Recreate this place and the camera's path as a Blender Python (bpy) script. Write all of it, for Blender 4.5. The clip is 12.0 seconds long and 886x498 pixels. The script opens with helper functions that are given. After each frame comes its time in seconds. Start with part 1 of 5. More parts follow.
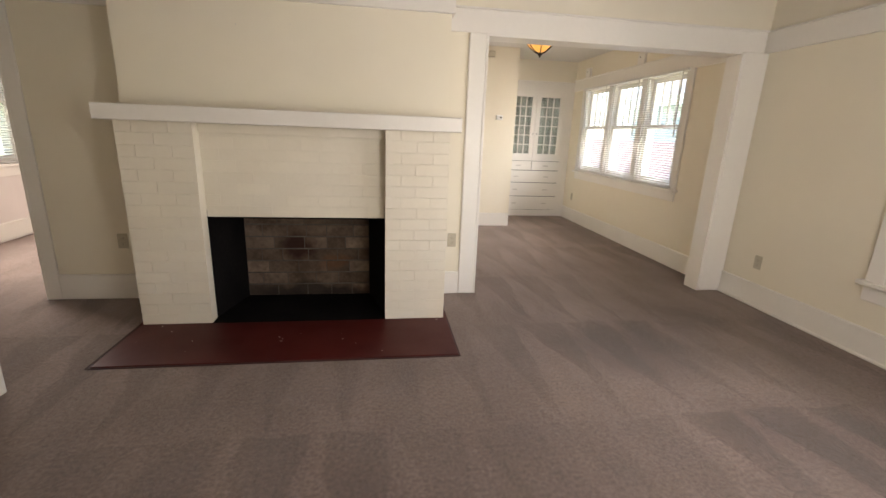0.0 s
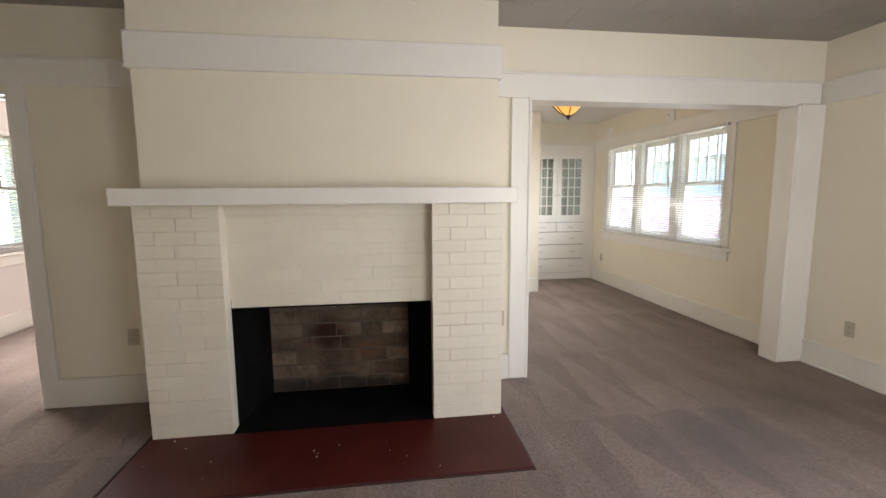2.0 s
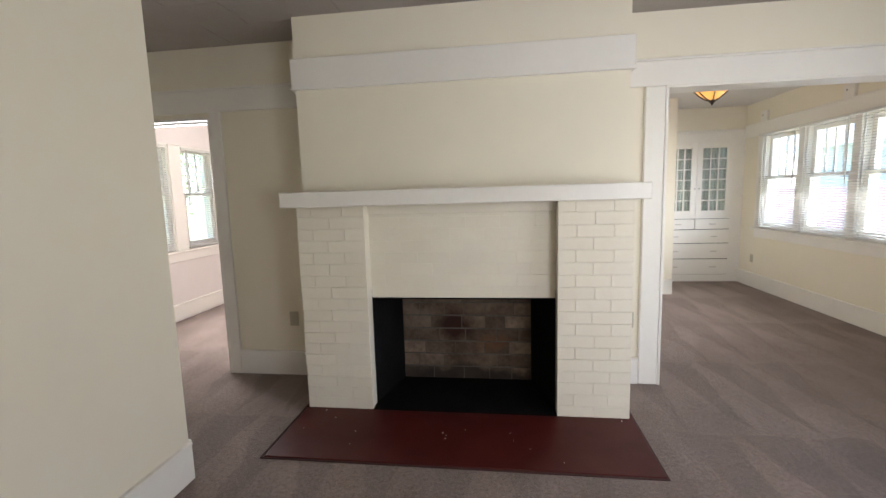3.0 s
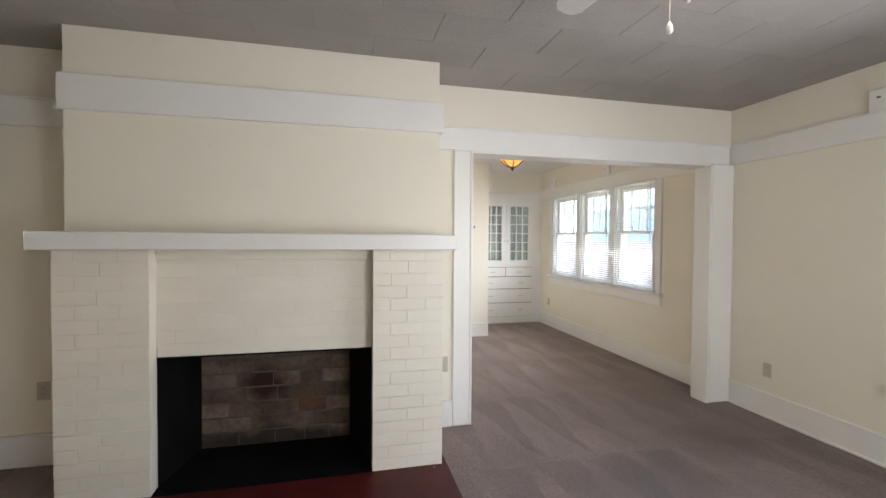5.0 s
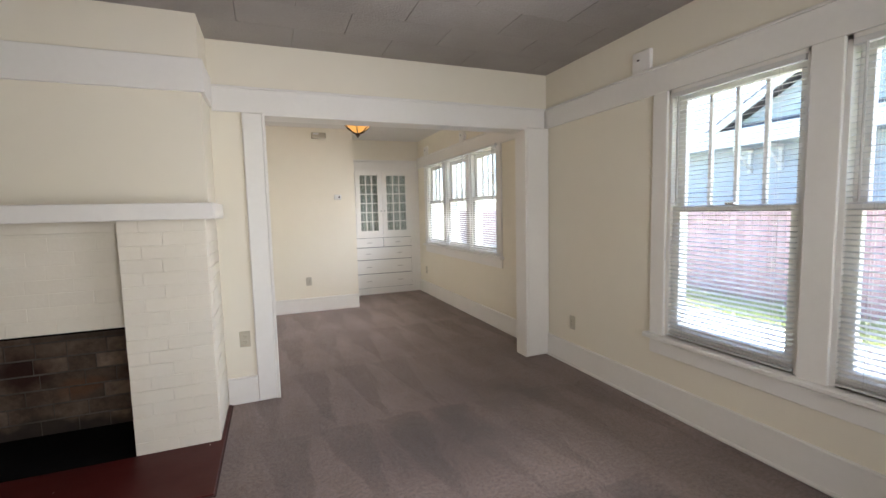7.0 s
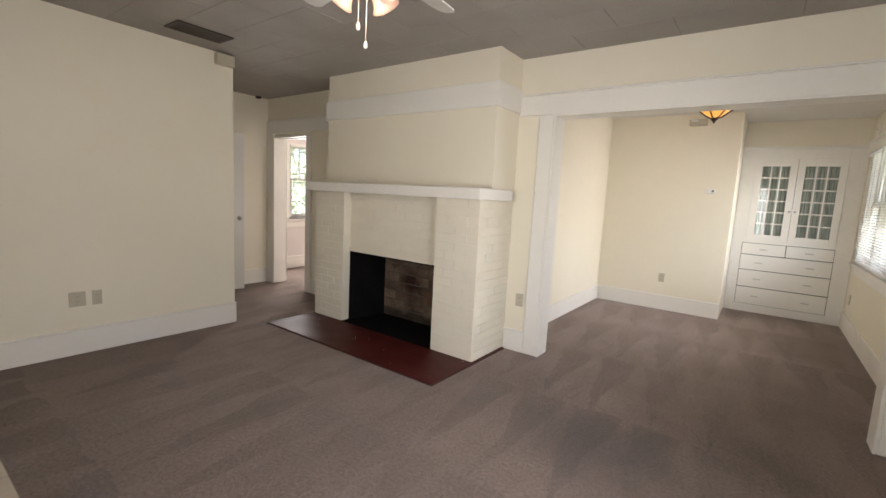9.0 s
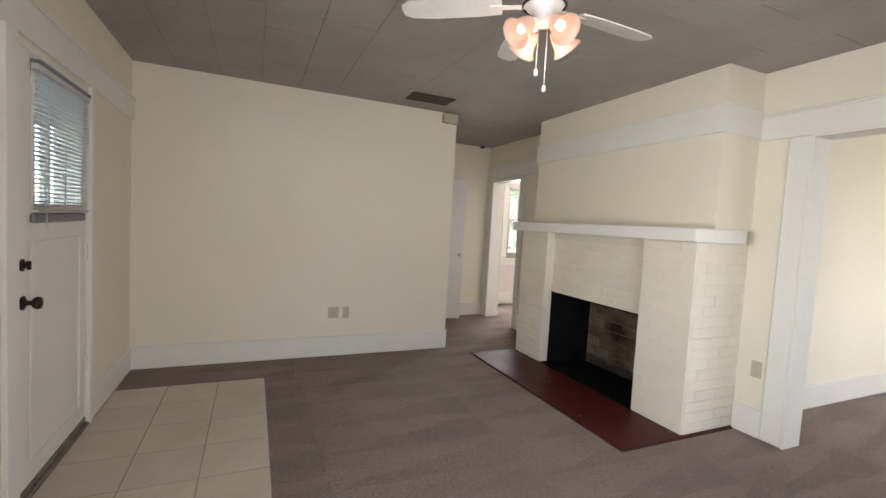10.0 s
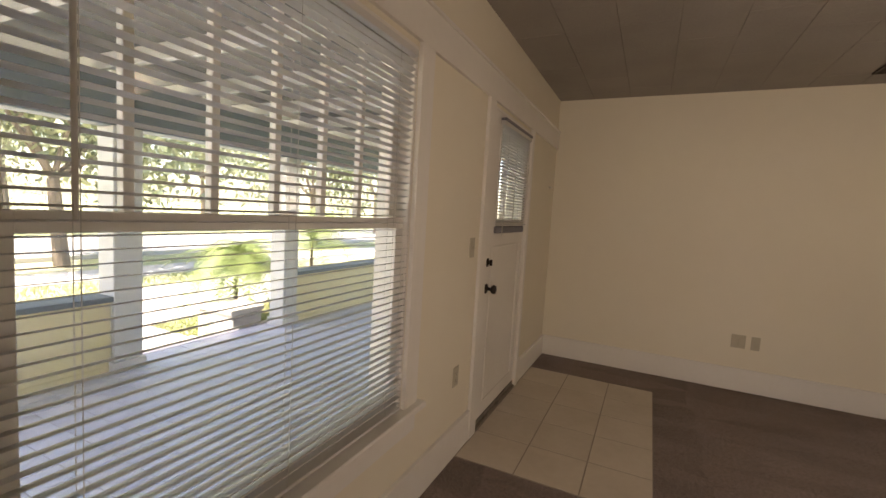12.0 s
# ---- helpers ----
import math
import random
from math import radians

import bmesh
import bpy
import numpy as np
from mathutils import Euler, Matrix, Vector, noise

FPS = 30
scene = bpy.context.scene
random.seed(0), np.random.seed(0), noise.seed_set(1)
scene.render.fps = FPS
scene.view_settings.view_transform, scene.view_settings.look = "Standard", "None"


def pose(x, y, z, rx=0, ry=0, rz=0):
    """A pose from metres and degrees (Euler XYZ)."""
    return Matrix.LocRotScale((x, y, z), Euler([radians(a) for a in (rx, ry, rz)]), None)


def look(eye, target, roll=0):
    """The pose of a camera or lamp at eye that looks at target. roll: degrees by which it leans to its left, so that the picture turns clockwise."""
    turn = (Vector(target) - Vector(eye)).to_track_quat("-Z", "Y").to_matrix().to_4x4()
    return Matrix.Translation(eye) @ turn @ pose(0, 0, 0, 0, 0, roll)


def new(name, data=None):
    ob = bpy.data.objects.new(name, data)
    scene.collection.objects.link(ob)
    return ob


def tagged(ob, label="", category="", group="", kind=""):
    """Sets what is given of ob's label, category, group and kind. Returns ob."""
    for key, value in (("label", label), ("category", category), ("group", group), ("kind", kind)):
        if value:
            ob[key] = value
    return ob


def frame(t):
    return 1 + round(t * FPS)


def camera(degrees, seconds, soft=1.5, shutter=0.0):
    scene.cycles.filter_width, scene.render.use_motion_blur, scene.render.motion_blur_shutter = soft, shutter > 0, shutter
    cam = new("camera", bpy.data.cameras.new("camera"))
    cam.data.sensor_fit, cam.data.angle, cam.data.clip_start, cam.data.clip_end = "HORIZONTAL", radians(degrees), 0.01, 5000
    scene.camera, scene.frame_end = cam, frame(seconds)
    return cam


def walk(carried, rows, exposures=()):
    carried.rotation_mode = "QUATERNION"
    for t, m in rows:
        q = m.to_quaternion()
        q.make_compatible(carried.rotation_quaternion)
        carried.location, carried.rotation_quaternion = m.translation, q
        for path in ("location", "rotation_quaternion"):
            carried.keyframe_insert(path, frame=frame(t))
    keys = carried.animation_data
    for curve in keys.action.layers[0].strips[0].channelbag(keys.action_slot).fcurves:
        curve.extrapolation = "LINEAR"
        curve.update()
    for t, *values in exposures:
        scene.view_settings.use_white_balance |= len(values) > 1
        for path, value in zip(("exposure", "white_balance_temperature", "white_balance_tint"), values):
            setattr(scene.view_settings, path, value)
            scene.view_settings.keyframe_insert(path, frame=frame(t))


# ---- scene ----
cam = camera(91.3, 12.0)
PATH = [
    (0, (0.298, 0.244, 1.355), (0.587, 2.154, 0.839), 2.2),
    (0.5, (0.213, 0.429, 1.385), (0.614, 2.342, 0.962), 2.7),
    (1, (0.094, 0.651, 1.388), (0.575, 2.561, 1.039), 1.0),
    (1.5, (0.083, 0.677, 1.389), (0.641, 2.576, 1.101), 1.7),
    (2, (0.053, 0.668, 1.405), (0.32, 2.635, 1.161), -0.4),
    (2.5, (-0.008, 0.626, 1.408), (-0.278, 2.592, 1.156), -1.7),
    (4.5, (0.098, 0.543, 1.435), (0.021, 2.537, 1.312), -0.1),
    (5, (0.146, 0.604, 1.43), (0.606, 2.549, 1.383), 0.4),
    (5.5, (0.205, 0.62, 1.412), (0.96, 2.471, 1.378), 0.4),
    (6, (0.375, 0.584, 1.395), (1.203, 2.404, 1.352), -0.4),
    (6.5, (0.728, 0.447, 1.374), (1.572, 2.253, 1.219), -1.2),
    (8.5, (2.294, 0.289, 1.387), (1.722, 2.197, 1.205), 2.2),
    (9, (2.603, 0.26, 1.389), (1.429, 1.86, 1.14), 3.0),
    (9.5, (2.717, 0.325, 1.374), (1.181, 1.589, 1.172), 5.2),
    (10, (2.768, 0.47, 1.397), (0.941, 1.275, 1.276), 3.2),
    (10.5, (2.867, 0.598, 1.413), (0.891, 0.889, 1.304), 3.5),
    (11, (2.892, 0.552, 1.416), (0.915, 0.27, 1.314), 2.0),
    (11.5, (2.903, 0.472, 1.414), (1.113, -0.411, 1.275), 3.5),
    (12, (2.882, 0.457, 1.408), (1.082, -0.399, 1.238), 3.4),
]
EXPOSURES = [(0.0, 3.02, 6500, 17), (1.5, 3.08, 6050, 15), (2.5, 3.05, 5900, 14), (4.5, 3.15, 5450, 13), (5.5, 2.95, 5750, 15), (6.5, 2.8, 5650, 15), (8.5, 2.76, 6350, 16), (9.5, 2.95, 5900, 13), (10.0, 2.93, 5850, 13), (10.5, 2.9, 6600, 17), (11.0, 2.68, 7500, 23), (11.5, 2.1, 7900, 24), (12.0, 2.1, 8000, 24)]
walk(cam, [(t, look(eye, target, roll)) for t, eye, target, roll in PATH], EXPOSURES)

# ---- world, sun, large lights ----
world = bpy.data.worlds.new("sky")
scene.world = world
world.use_nodes = True
wn = world.node_tree.nodes
sky = wn.new("ShaderNodeTexSky")
sky.sky_type = "NISHITA"
sky.sun_disc = False
SUN_ELEV, SUN_AZ = 62.0, 105.0          # azimuth clockwise from +y
sky.sun_elevation, sky.sun_rotation = radians(SUN_ELEV), radians(SUN_AZ)
wn["Background"].inputs["Strength"].default_value = 0.15
world.node_tree.links.new(sky.outputs[0], wn["Background"].inputs["Color"])


def lamp(name, kind, power, colour, m, **values):
    data = bpy.data.lights.new(name, kind)
    data.energy, data.color = power, colour
    for key, value in values.items():
        setattr(data, key, value)
    ob = new(name, data)
    ob.matrix_world = m
    return ob


sun_way = Vector((math.sin(radians(SUN_AZ)) * math.cos(radians(SUN_ELEV)), math.cos(radians(SUN_AZ)) * math.cos(radians(SUN_ELEV)), math.sin(radians(SUN_ELEV))))
lamp("sun", "SUN", 5.0, (1.0, 0.96, 0.90), look(sun_way * 30, (0, 0, 0)), angle=radians(0.5))

# daylight standing in the window openings: middle, width, height, power, turn
for wx, wy, wz, ww, wh, power, wide, way in ((3.43, 5.88, 1.475, 2.3, 1.2, 4.6, 120, (-1, 0, -0.35)), (3.46, 1.61, 1.31, 1.6, 1.5, 4.0, 125, (-1, 0, 0)), (1.95, -0.41, 1.3, 1.28, 1.5, 3.25, 112, (0, 1, 0)), (-3.80, 5.38, 1.46, 1.45, 1.2, 15, 180, (1, 0, 0)),
                                                   (3.502, 5.88, 1.475, 2.3, 1.22, 0.7, 180, (-1, 0, 0))):
    lamp("window_light", "AREA", power, (1.0, 0.945, 0.85), look((wx, wy, wz), (wx + way[0], wy + way[1], wz + way[2])), shape="RECTANGLE", size=ww, size_y=wh, spread=radians(wide))

# ---- plan (metres) ----
XL, XR, YF, YW, H = -1.60, 3.525, -0.47, 3.785, 2.58      # living room
WT = 0.15                                                # wall thickness
YD = YW + WT                                             # dining side of the cross wall
XD, YN, YC, HD = 0.74, 6.67, 7.52, 2.56                  # dining room
NX = 2.27                                                # end of the nib wall
YE = 2.475                                                # end of the west wall
XH, XB, YB2 = -3.14, -3.88, 7.2                          # hall, bedroom
GZ = -0.45                                               # ground outside
RAIL0, RAIL1 = 2.10, 2.275                               # band at door-head height
WX1 = 2.62                                               # left end of the front window
PZ = -0.15                                               # porch floor


# ---- materials ----
def nodes_of(mat):
    return mat.node_tree.nodes, mat.node_tree.links


def material(name, colour, rough=0.6, metal=0.0, second=None, scale=3.0, fine=60.0, bump=0.1, bump_scale=None, spec=0.5, vary=0.0, island=0.0, distance=0.004, stretch=(1, 1, 1), rough_vary=0.08, spots=None):
    """A surface with a broad and a fine variation, relief, and a change from piece to piece."""
    mat = bpy.data.materials.new(name)
    mat.use_nodes = True
    n, l = nodes_of(mat)
    b = n["Principled BSDF"]
    b.inputs["Metallic"].default_value = metal
    b.inputs["Specular IOR Level"].default_value = spec
    tc = n.new("ShaderNodeTexCoord")
    mp = n.new("ShaderNodeMapping")
    mp.inputs["Scale"].default_value = stretch
    geo = n.new("ShaderNodeNewGeometry")
    l.new(geo.outputs["Position"], mp.inputs["Vector"])
    broad, small = n.new("ShaderNodeTexNoise"), n.new("ShaderNodeTexNoise")
    broad.inputs["Scale"].default_value, broad.inputs["Detail"].default_value = scale, 5
    small.inputs["Scale"].default_value, small.inputs["Detail"].default_value = fine, 4
    for t in (broad, small):
        l.new(mp.outputs[0], t.inputs["Vector"])
    second = second or tuple(c * 0.88 for c in colour)
    mix = n.new("ShaderNodeMix")
    mix.data_type = "RGBA"
    mix.inputs["A"].default_value, mix.inputs["B"].default_value = (*colour, 1), (*second, 1)
    ramp = n.new("ShaderNodeMapRange")
    ramp.inputs["From Min"].default_value, ramp.inputs["From Max"].default_value = 0.35, 0.7
    add = n.new("ShaderNodeMath")
    add.operation = "MULTIPLY_ADD"
    add.inputs[1].default_value = 0.35
    sub = n.new("ShaderNodeMath")
    sub.operation = "MULTIPLY"
    sub.inputs[1].default_value = 0.75
    l.new(broad.outputs["Fac"], sub.inputs[0])
    l.new(small.outputs["Fac"], add.inputs[0])
    l.new(sub.outputs[0], add.inputs[2])
    l.new(add.outputs[0], ramp.inputs["Value"])
    l.new(ramp.outputs[0], mix.inputs["Factor"])
    out = mix.outputs["Result"]
    if vary or island:
        hsv = n.new("ShaderNodeHueSaturation")
        r = n.new("ShaderNodeMapRange")
        if vary:
            src = n.new("ShaderNodeObjectInfo").outputs["Random"]
        else:
            src = geo.outputs["Random Per Island"]
        amount = vary or island
        r.inputs["To Min"].default_value, r.inputs["To Max"].default_value = 1 - amount, 1 + amount
        l.new(src, r.inputs["Value"])
        l.new(r.outputs[0], hsv.inputs["Value"])
        l.new(out, hsv.inputs["Color"])
        out = hsv.outputs[0]
    l.new(out, b.inputs["Base Color"])
    rr = n.new("ShaderNodeMapRange")
    rr.inputs["To Min"].default_value, rr.inputs["To Max"].default_value = max(0.02, rough - rough_vary), min(1, rough + rough_vary)
    l.new(broad.outputs["Fac"], rr.inputs["Value"])
    l.new(rr.outputs[0], b.inputs["Roughness"])
    if bump:
        bp = n.new("ShaderNodeBump")
        bp.inputs["Strength"].default_value, bp.inputs["Distance"].default_value = bump, distance
        src = small
        if bump_scale:
            src = n.new("ShaderNodeTexNoise")
            src.inputs["Scale"].default_value, src.inputs["Detail"].default_value = bump_scale, 3
            l.new(mp.outputs[0], src.inputs["Vector"])
        l.new(src.outputs["Fac"], bp.inputs["Height"])
        l.new(bp.outputs[0], b.inputs["Normal"])
    return mat


def glow(name, colour, strength, base=(0.8, 0.7, 0.6)):
    mat = bpy.data.materials.new(name)
    mat.use_nodes = True
    b = nodes_of(mat)[0]["Principled BSDF"]
    b.inputs["Base Color"].default_value = (*base, 1)
    b.inputs["Roughness"].default_value = 0.35
    b.inputs["Emission Color"].default_value = (*colour, 1)
    b.inputs["Emission Strength"].default_value = strength
    return mat


def glass_material():
    mat = bpy.data.materials.new("window_glass")
    mat.use_nodes = True
    n, l = nodes_of(mat)
    n.remove(n["Principled BSDF"])
    clear, gloss, mix, fr = n.new("ShaderNodeBsdfTransparent"), n.new("ShaderNodeBsdfGlossy"), n.new("ShaderNodeMixShader"), n.new("ShaderNodeLayerWeight")
    clear.inputs["Color"].default_value = (0.94, 0.97, 0.96, 1)
    gloss.inputs["Roughness"].default_value = 0.02
    power, scale = n.new("ShaderNodeMath"), n.new("ShaderNodeMath")
    power.operation, scale.operation = "POWER", "MULTIPLY_ADD"
    power.inputs[1].default_value = 5
    scale.inputs[1].default_value, scale.inputs[2].default_value = 0.7, 0.03
    l.new(fr.outputs["Facing"], power.inputs[0])
    l.new(power.outputs[0], scale.inputs[0])
    l.new(scale.outputs[0], mix.inputs[0])
    l.new(clear.outputs[0], mix.inputs[1])
    l.new(gloss.outputs[0], mix.inputs[2])
    l.new(mix.outputs[0], n["Material Output"].inputs["Surface"])
    return mat


def carpet_material():
    """Worn taupe carpet: pile relief, brushed lanes where it was vacuumed, and grey wear where people walk."""
    mat = material("carpet", (0.25, 0.181, 0.152), 0.95, 0, (0.185, 0.131, 0.109), 1.7, 420, 0.9, spec=0.1, distance=0.008)
    n, l = nodes_of(mat)
    b = n["Principled BSDF"]
    geo = n.new("ShaderNodeNewGeometry")
    mp = n.new("ShaderNodeMapping")
    mp.inputs["Rotation"].default_value = (0, 0, radians(62))
    mp.inputs["Scale"].default_value = (2.6, 1.1, 1)
    l.new(geo.outputs["Position"], mp.inputs["Vector"])
    lane = n.new("ShaderNodeTexNoise")
    lane.inputs["Scale"].default_value, lane.inputs["Detail"].default_value, lane.inputs["Distortion"].default_value = 1.3, 2, 0.2
    l.new(mp.outputs[0], lane.inputs["Vector"])
    lr = n.new("ShaderNodeMapRange")
    lr.inputs["From Min"].default_value, lr.inputs["From Max"].default_value = 0.48, 0.53
    lr.inputs["To Min"].default_value, lr.inputs["To Max"].default_value = 0.95, 1.04
    l.new(lane.outputs["Fac"], lr.inputs["Value"])
    pile = n.new("ShaderNodeTexNoise")
    pile.inputs["Scale"].default_value, pile.inputs["Detail"].default_value = 55, 5
    l.new(geo.outputs["Position"], pile.inputs["Vector"])
    pr = n.new("ShaderNodeMapRange")
    pr.inputs["From Min"].default_value, pr.inputs["From Max"].default_value = 0.3, 0.7
    pr.inputs["To Min"].default_value, pr.inputs["To Max"].default_value = 0.7, 1.3
    l.new(pile.outputs["Fac"], pr.inputs["Value"])
    both = n.new("ShaderNodeMath")
    both.operation = "MULTIPLY"
    l.new(lr.outputs[0], both.inputs[0])
    l.new(pr.outputs[0], both.inputs[1])
    old = b.inputs["Base Color"].links[0].from_socket
    value = both.outputs[0]
    # vacuum strokes: rows of long wedges that come to a point towards the front of the house
    def calc(op, p, q=None, r=None):
        m = n.new("ShaderNodeMath")
        m.operation = op
        for k, v in enumerate((p, q, r)):
            if isinstance(v, (int, float)):
                m.inputs[k].default_value = v
            elif v is not None:
                l.new(v, m.inputs[k])
        return m.outputs[0]

    soft, big = n.new("ShaderNodeTexNoise"), n.new("ShaderNodeTexNoise")
    soft.inputs["Scale"].default_value, big.inputs["Scale"].default_value = 2.2, 0.9
    split = n.new("ShaderNodeSeparateXYZ")
    l.new(geo.outputs["Position"], split.inputs[0])
    l.new(geo.outputs["Position"], soft.inputs["Vector"])
    l.new(geo.outputs["Position"], big.inputs["Vector"])
    wave = calc("SUBTRACT", soft.outputs["Fac"], 0.5)
    row = calc("DIVIDE", calc("ADD", calc("ADD", split.outputs[1], 1.37), calc("MULTIPLY", wave, 0.2)), 1.12)
    along = calc("FRACT", row)
    lean = calc("MULTIPLY", calc("FLOOR", row), 0.37)
    across = calc("FRACT", calc("ADD", calc("ADD", calc("DIVIDE", split.outputs[0], 0.36), calc("MULTIPLY", wave, 0.4)), calc("ADD", lean, calc("MULTIPLY", along, 0.25))))
    off = calc("SUBTRACT", calc("ABSOLUTE", calc("SUBTRACT", across, 0.5)), calc("MULTIPLY", along, 0.42))
    wedge = n.new("ShaderNodeMapRange")
    wedge.interpolation_type = "SMOOTHSTEP"
    wedge.inputs["From Min"].default_value, wedge.inputs["From Max"].default_value = -0.03, 0.03
    wedge.inputs["To Min"].default_value, wedge.inputs["To Max"].default_value = -1.0, 1.0
    l.new(off, wedge.inputs["Value"])
    much = n.new("ShaderNodeMapRange")
    much.inputs["From Min"].default_value, much.inputs["From Max"].default_value = 0.40, 0.62
    much.inputs["To Min"].default_value, much.inputs["To Max"].default_value = 0.05, 0.15
    l.new(big.outputs["Fac"], much.inputs["Value"])
    value = calc("MULTIPLY", value, calc("MULTIPLY_ADD", wedge.outputs[0], much.outputs[0], 1.0))
    # worn, dirty patches on the way through the cased opening
    for x, y, rx, ry, dark in ((2.0, 2.75, 0.5, 0.42, 0.34), (2.42, 1.72, 0.40, 0.34, 0.3), (1.35, 3.3, 0.2, 0.2, 0.2), (2.7, 3.1, 0.25, 0.3, 0.2)):
        sp = n.new("ShaderNodeMapping")
        sp.vector_type = "POINT"
        sp.inputs["Location"].default_value = (-x / rx, -y / ry, 0)
        sp.inputs["Scale"].default_value = (1 / rx, 1 / ry, 0)
        wob = n.new("ShaderNodeVectorMath")
        wob.operation = "MULTIPLY_ADD"
        wob.inputs[1].default_value = (0.6, 0.6, 0)
        l.new(lane.outputs["Color"], wob.inputs[0])
        l.new(geo.outputs["Position"], wob.inputs[2])
        wob2 = n.new("ShaderNodeVectorMath")
        wob2.operation = "SUBTRACT"
        wob2.inputs[1].default_value = (0.3, 0.3, 0)
        l.new(wob.outputs[0], wob2.inputs[0])
        l.new(wob2.outputs[0], sp.inputs["Vector"])
        ln = n.new("ShaderNodeVectorMath")
        ln.operation = "LENGTH"
        l.new(sp.outputs[0], ln.inputs[0])
        r = n.new("ShaderNodeMapRange")
        r.interpolation_type = "SMOOTHSTEP"
        r.inputs["From Min"].default_value, r.inputs["From Max"].default_value = 0.3, 1.4
        r.inputs["To Min"].default_value, r.inputs["To Max"].default_value = 1 - dark, 1
        l.new(ln.outputs["Value"], r.inputs["Value"])
        m2 = n.new("ShaderNodeMath")
        m2.operation = "MULTIPLY"
        l.new(value, m2.inputs[0])
        l.new(r.outputs[0], m2.inputs[1])
        value = m2.outputs[0]
    sc = n.new("ShaderNodeVectorMath")
    sc.operation = "SCALE"
    l.new(old, sc.inputs[0])
    l.new(value, sc.inputs["Scale"])
    l.new(sc.outputs[0], b.inputs["Base Color"])
    b.inputs["Sheen Weight"].default_value = 0.25
    b.inputs["Sheen Roughness"].default_value = 0.6
    return mat


M_WALL = material("cream_wall_paint", (0.80, 0.745, 0.615), 0.6, 0, (0.775, 0.72, 0.59), 1.2, 9, 0.12, 320, 0.35, distance=0.0015)
M_TRIM = material("white_trim_paint", (0.81, 0.782, 0.728), 0.38, 0, (0.77, 0.742, 0.685), 2.0, 30, 0.08, 90, 0.5, distance=0.001)
M_PINK = material("bedroom_wall_paint", (0.71, 0.655, 0.625), 0.65, 0, (0.68, 0.625, 0.60), 1.5, 12, 0.1, 300, 0.3, distance=0.0015)
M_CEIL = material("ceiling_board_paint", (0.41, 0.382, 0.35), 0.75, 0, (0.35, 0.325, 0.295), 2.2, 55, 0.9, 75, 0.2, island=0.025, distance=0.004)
M_CEILD = material("smooth_ceiling_paint", (0.74, 0.71, 0.67), 0.75, 0, (0.70, 0.67, 0.62), 1.0, 70, 0.2, 160, 0.2, distance=0.002)
M_BRICK = material("painted_brick", (0.80, 0.748, 0.63), 0.5, 0, (0.76, 0.705, 0.585), 4, 45, 0.38, 60, 0.4, vary=0.02, distance=0.003)
M_SOOT = material("sooty_black_liner", (0.003, 0.003, 0.0035), 0.9, 0, (0.009, 0.008, 0.008), 5, 40, 0.5, distance=0.003, spec=0.08)
M_FIREBRICK = material("stained_firebrick", (0.25, 0.18, 0.125), 0.9, 0, (0.09, 0.06, 0.042), 4.2, 35, 0.7, vary=0.45, distance=0.004)
def stain(mat, x, y, z, rx, ry, rz, shade, amount):
    """A soft-edged stain of its own shape, mixed into the base colour round a place."""
    n, l = nodes_of(mat)
    b = n["Principled BSDF"]
    geo, wob, add, mp, ln, r, mix = (n.new(k) for k in ("ShaderNodeNewGeometry", "ShaderNodeTexNoise", "ShaderNodeVectorMath", "ShaderNodeMapping", "ShaderNodeVectorMath", "ShaderNodeMapRange", "ShaderNodeMix"))
    wob.inputs["Scale"].default_value = 7
    add.operation = "MULTIPLY_ADD"
    add.inputs[1].default_value = (0.16, 0.16, 0.16)
    l.new(geo.outputs["Position"], wob.inputs["Vector"])
    l.new(wob.outputs["Color"], add.inputs[0])
    l.new(geo.outputs["Position"], add.inputs[2])
    mp.inputs["Location"].default_value = (-(x + 0.08) / rx, -(y + 0.08) / ry, -(z + 0.08) / rz)
    mp.inputs["Scale"].default_value = (1 / rx, 1 / ry, 1 / rz)
    l.new(add.outputs[0], mp.inputs["Vector"])
    ln.operation = "LENGTH"
    l.new(mp.outputs[0], ln.inputs[0])
    r.inputs["From Min"].default_value, r.inputs["From Max"].default_value = 0.5, 1.15
    r.inputs["To Min"].default_value, r.inputs["To Max"].default_value = amount, 0
    l.new(ln.outputs["Value"], r.inputs["Value"])
    mix.data_type = "RGBA"
    mix.inputs["B"].default_value = (*shade, 1)
    l.new(b.inputs["Base Color"].links[0].from_socket, mix.inputs["A"])
    l.new(r.outputs[0], mix.inputs["Factor"])
    l.new(mix.outputs["Result"], b.inputs["Base Color"])


stain(M_FIREBRICK, -0.36, 3.757, 0.42, 0.15, 1, 0.13, (0.035, 0.010, 0.006), 0.9)
stain(M_FIREBRICK, -0.05, 3.757, 0.30, 0.14, 1, 0.07, (0.16, 0.07, 0.03), 0.6)
stain(M_FIREBRICK, -0.25, 3.757, 0.03, 0.7, 1, 0.10, (0.02, 0.015, 0.012), 0.85)
stain(M_FIREBRICK, -0.25, 3.757, 0.76, 0.7, 1, 0.08, (0.03, 0.022, 0.018), 0.7)
M_FIREMORTAR = material("firebox_mortar", (0.155, 0.135, 0.11), 0.95, 0, (0.075, 0.062, 0.05), 6, 60, 0.7)
M_HEARTH = material("oxblood_hearth_paint", (0.072, 0.008, 0.006), 0.5, 0, (0.055, 0.006, 0.005), 3, 50, 0.35, 120, 0.3, distance=0.002, rough_vary=0.14)
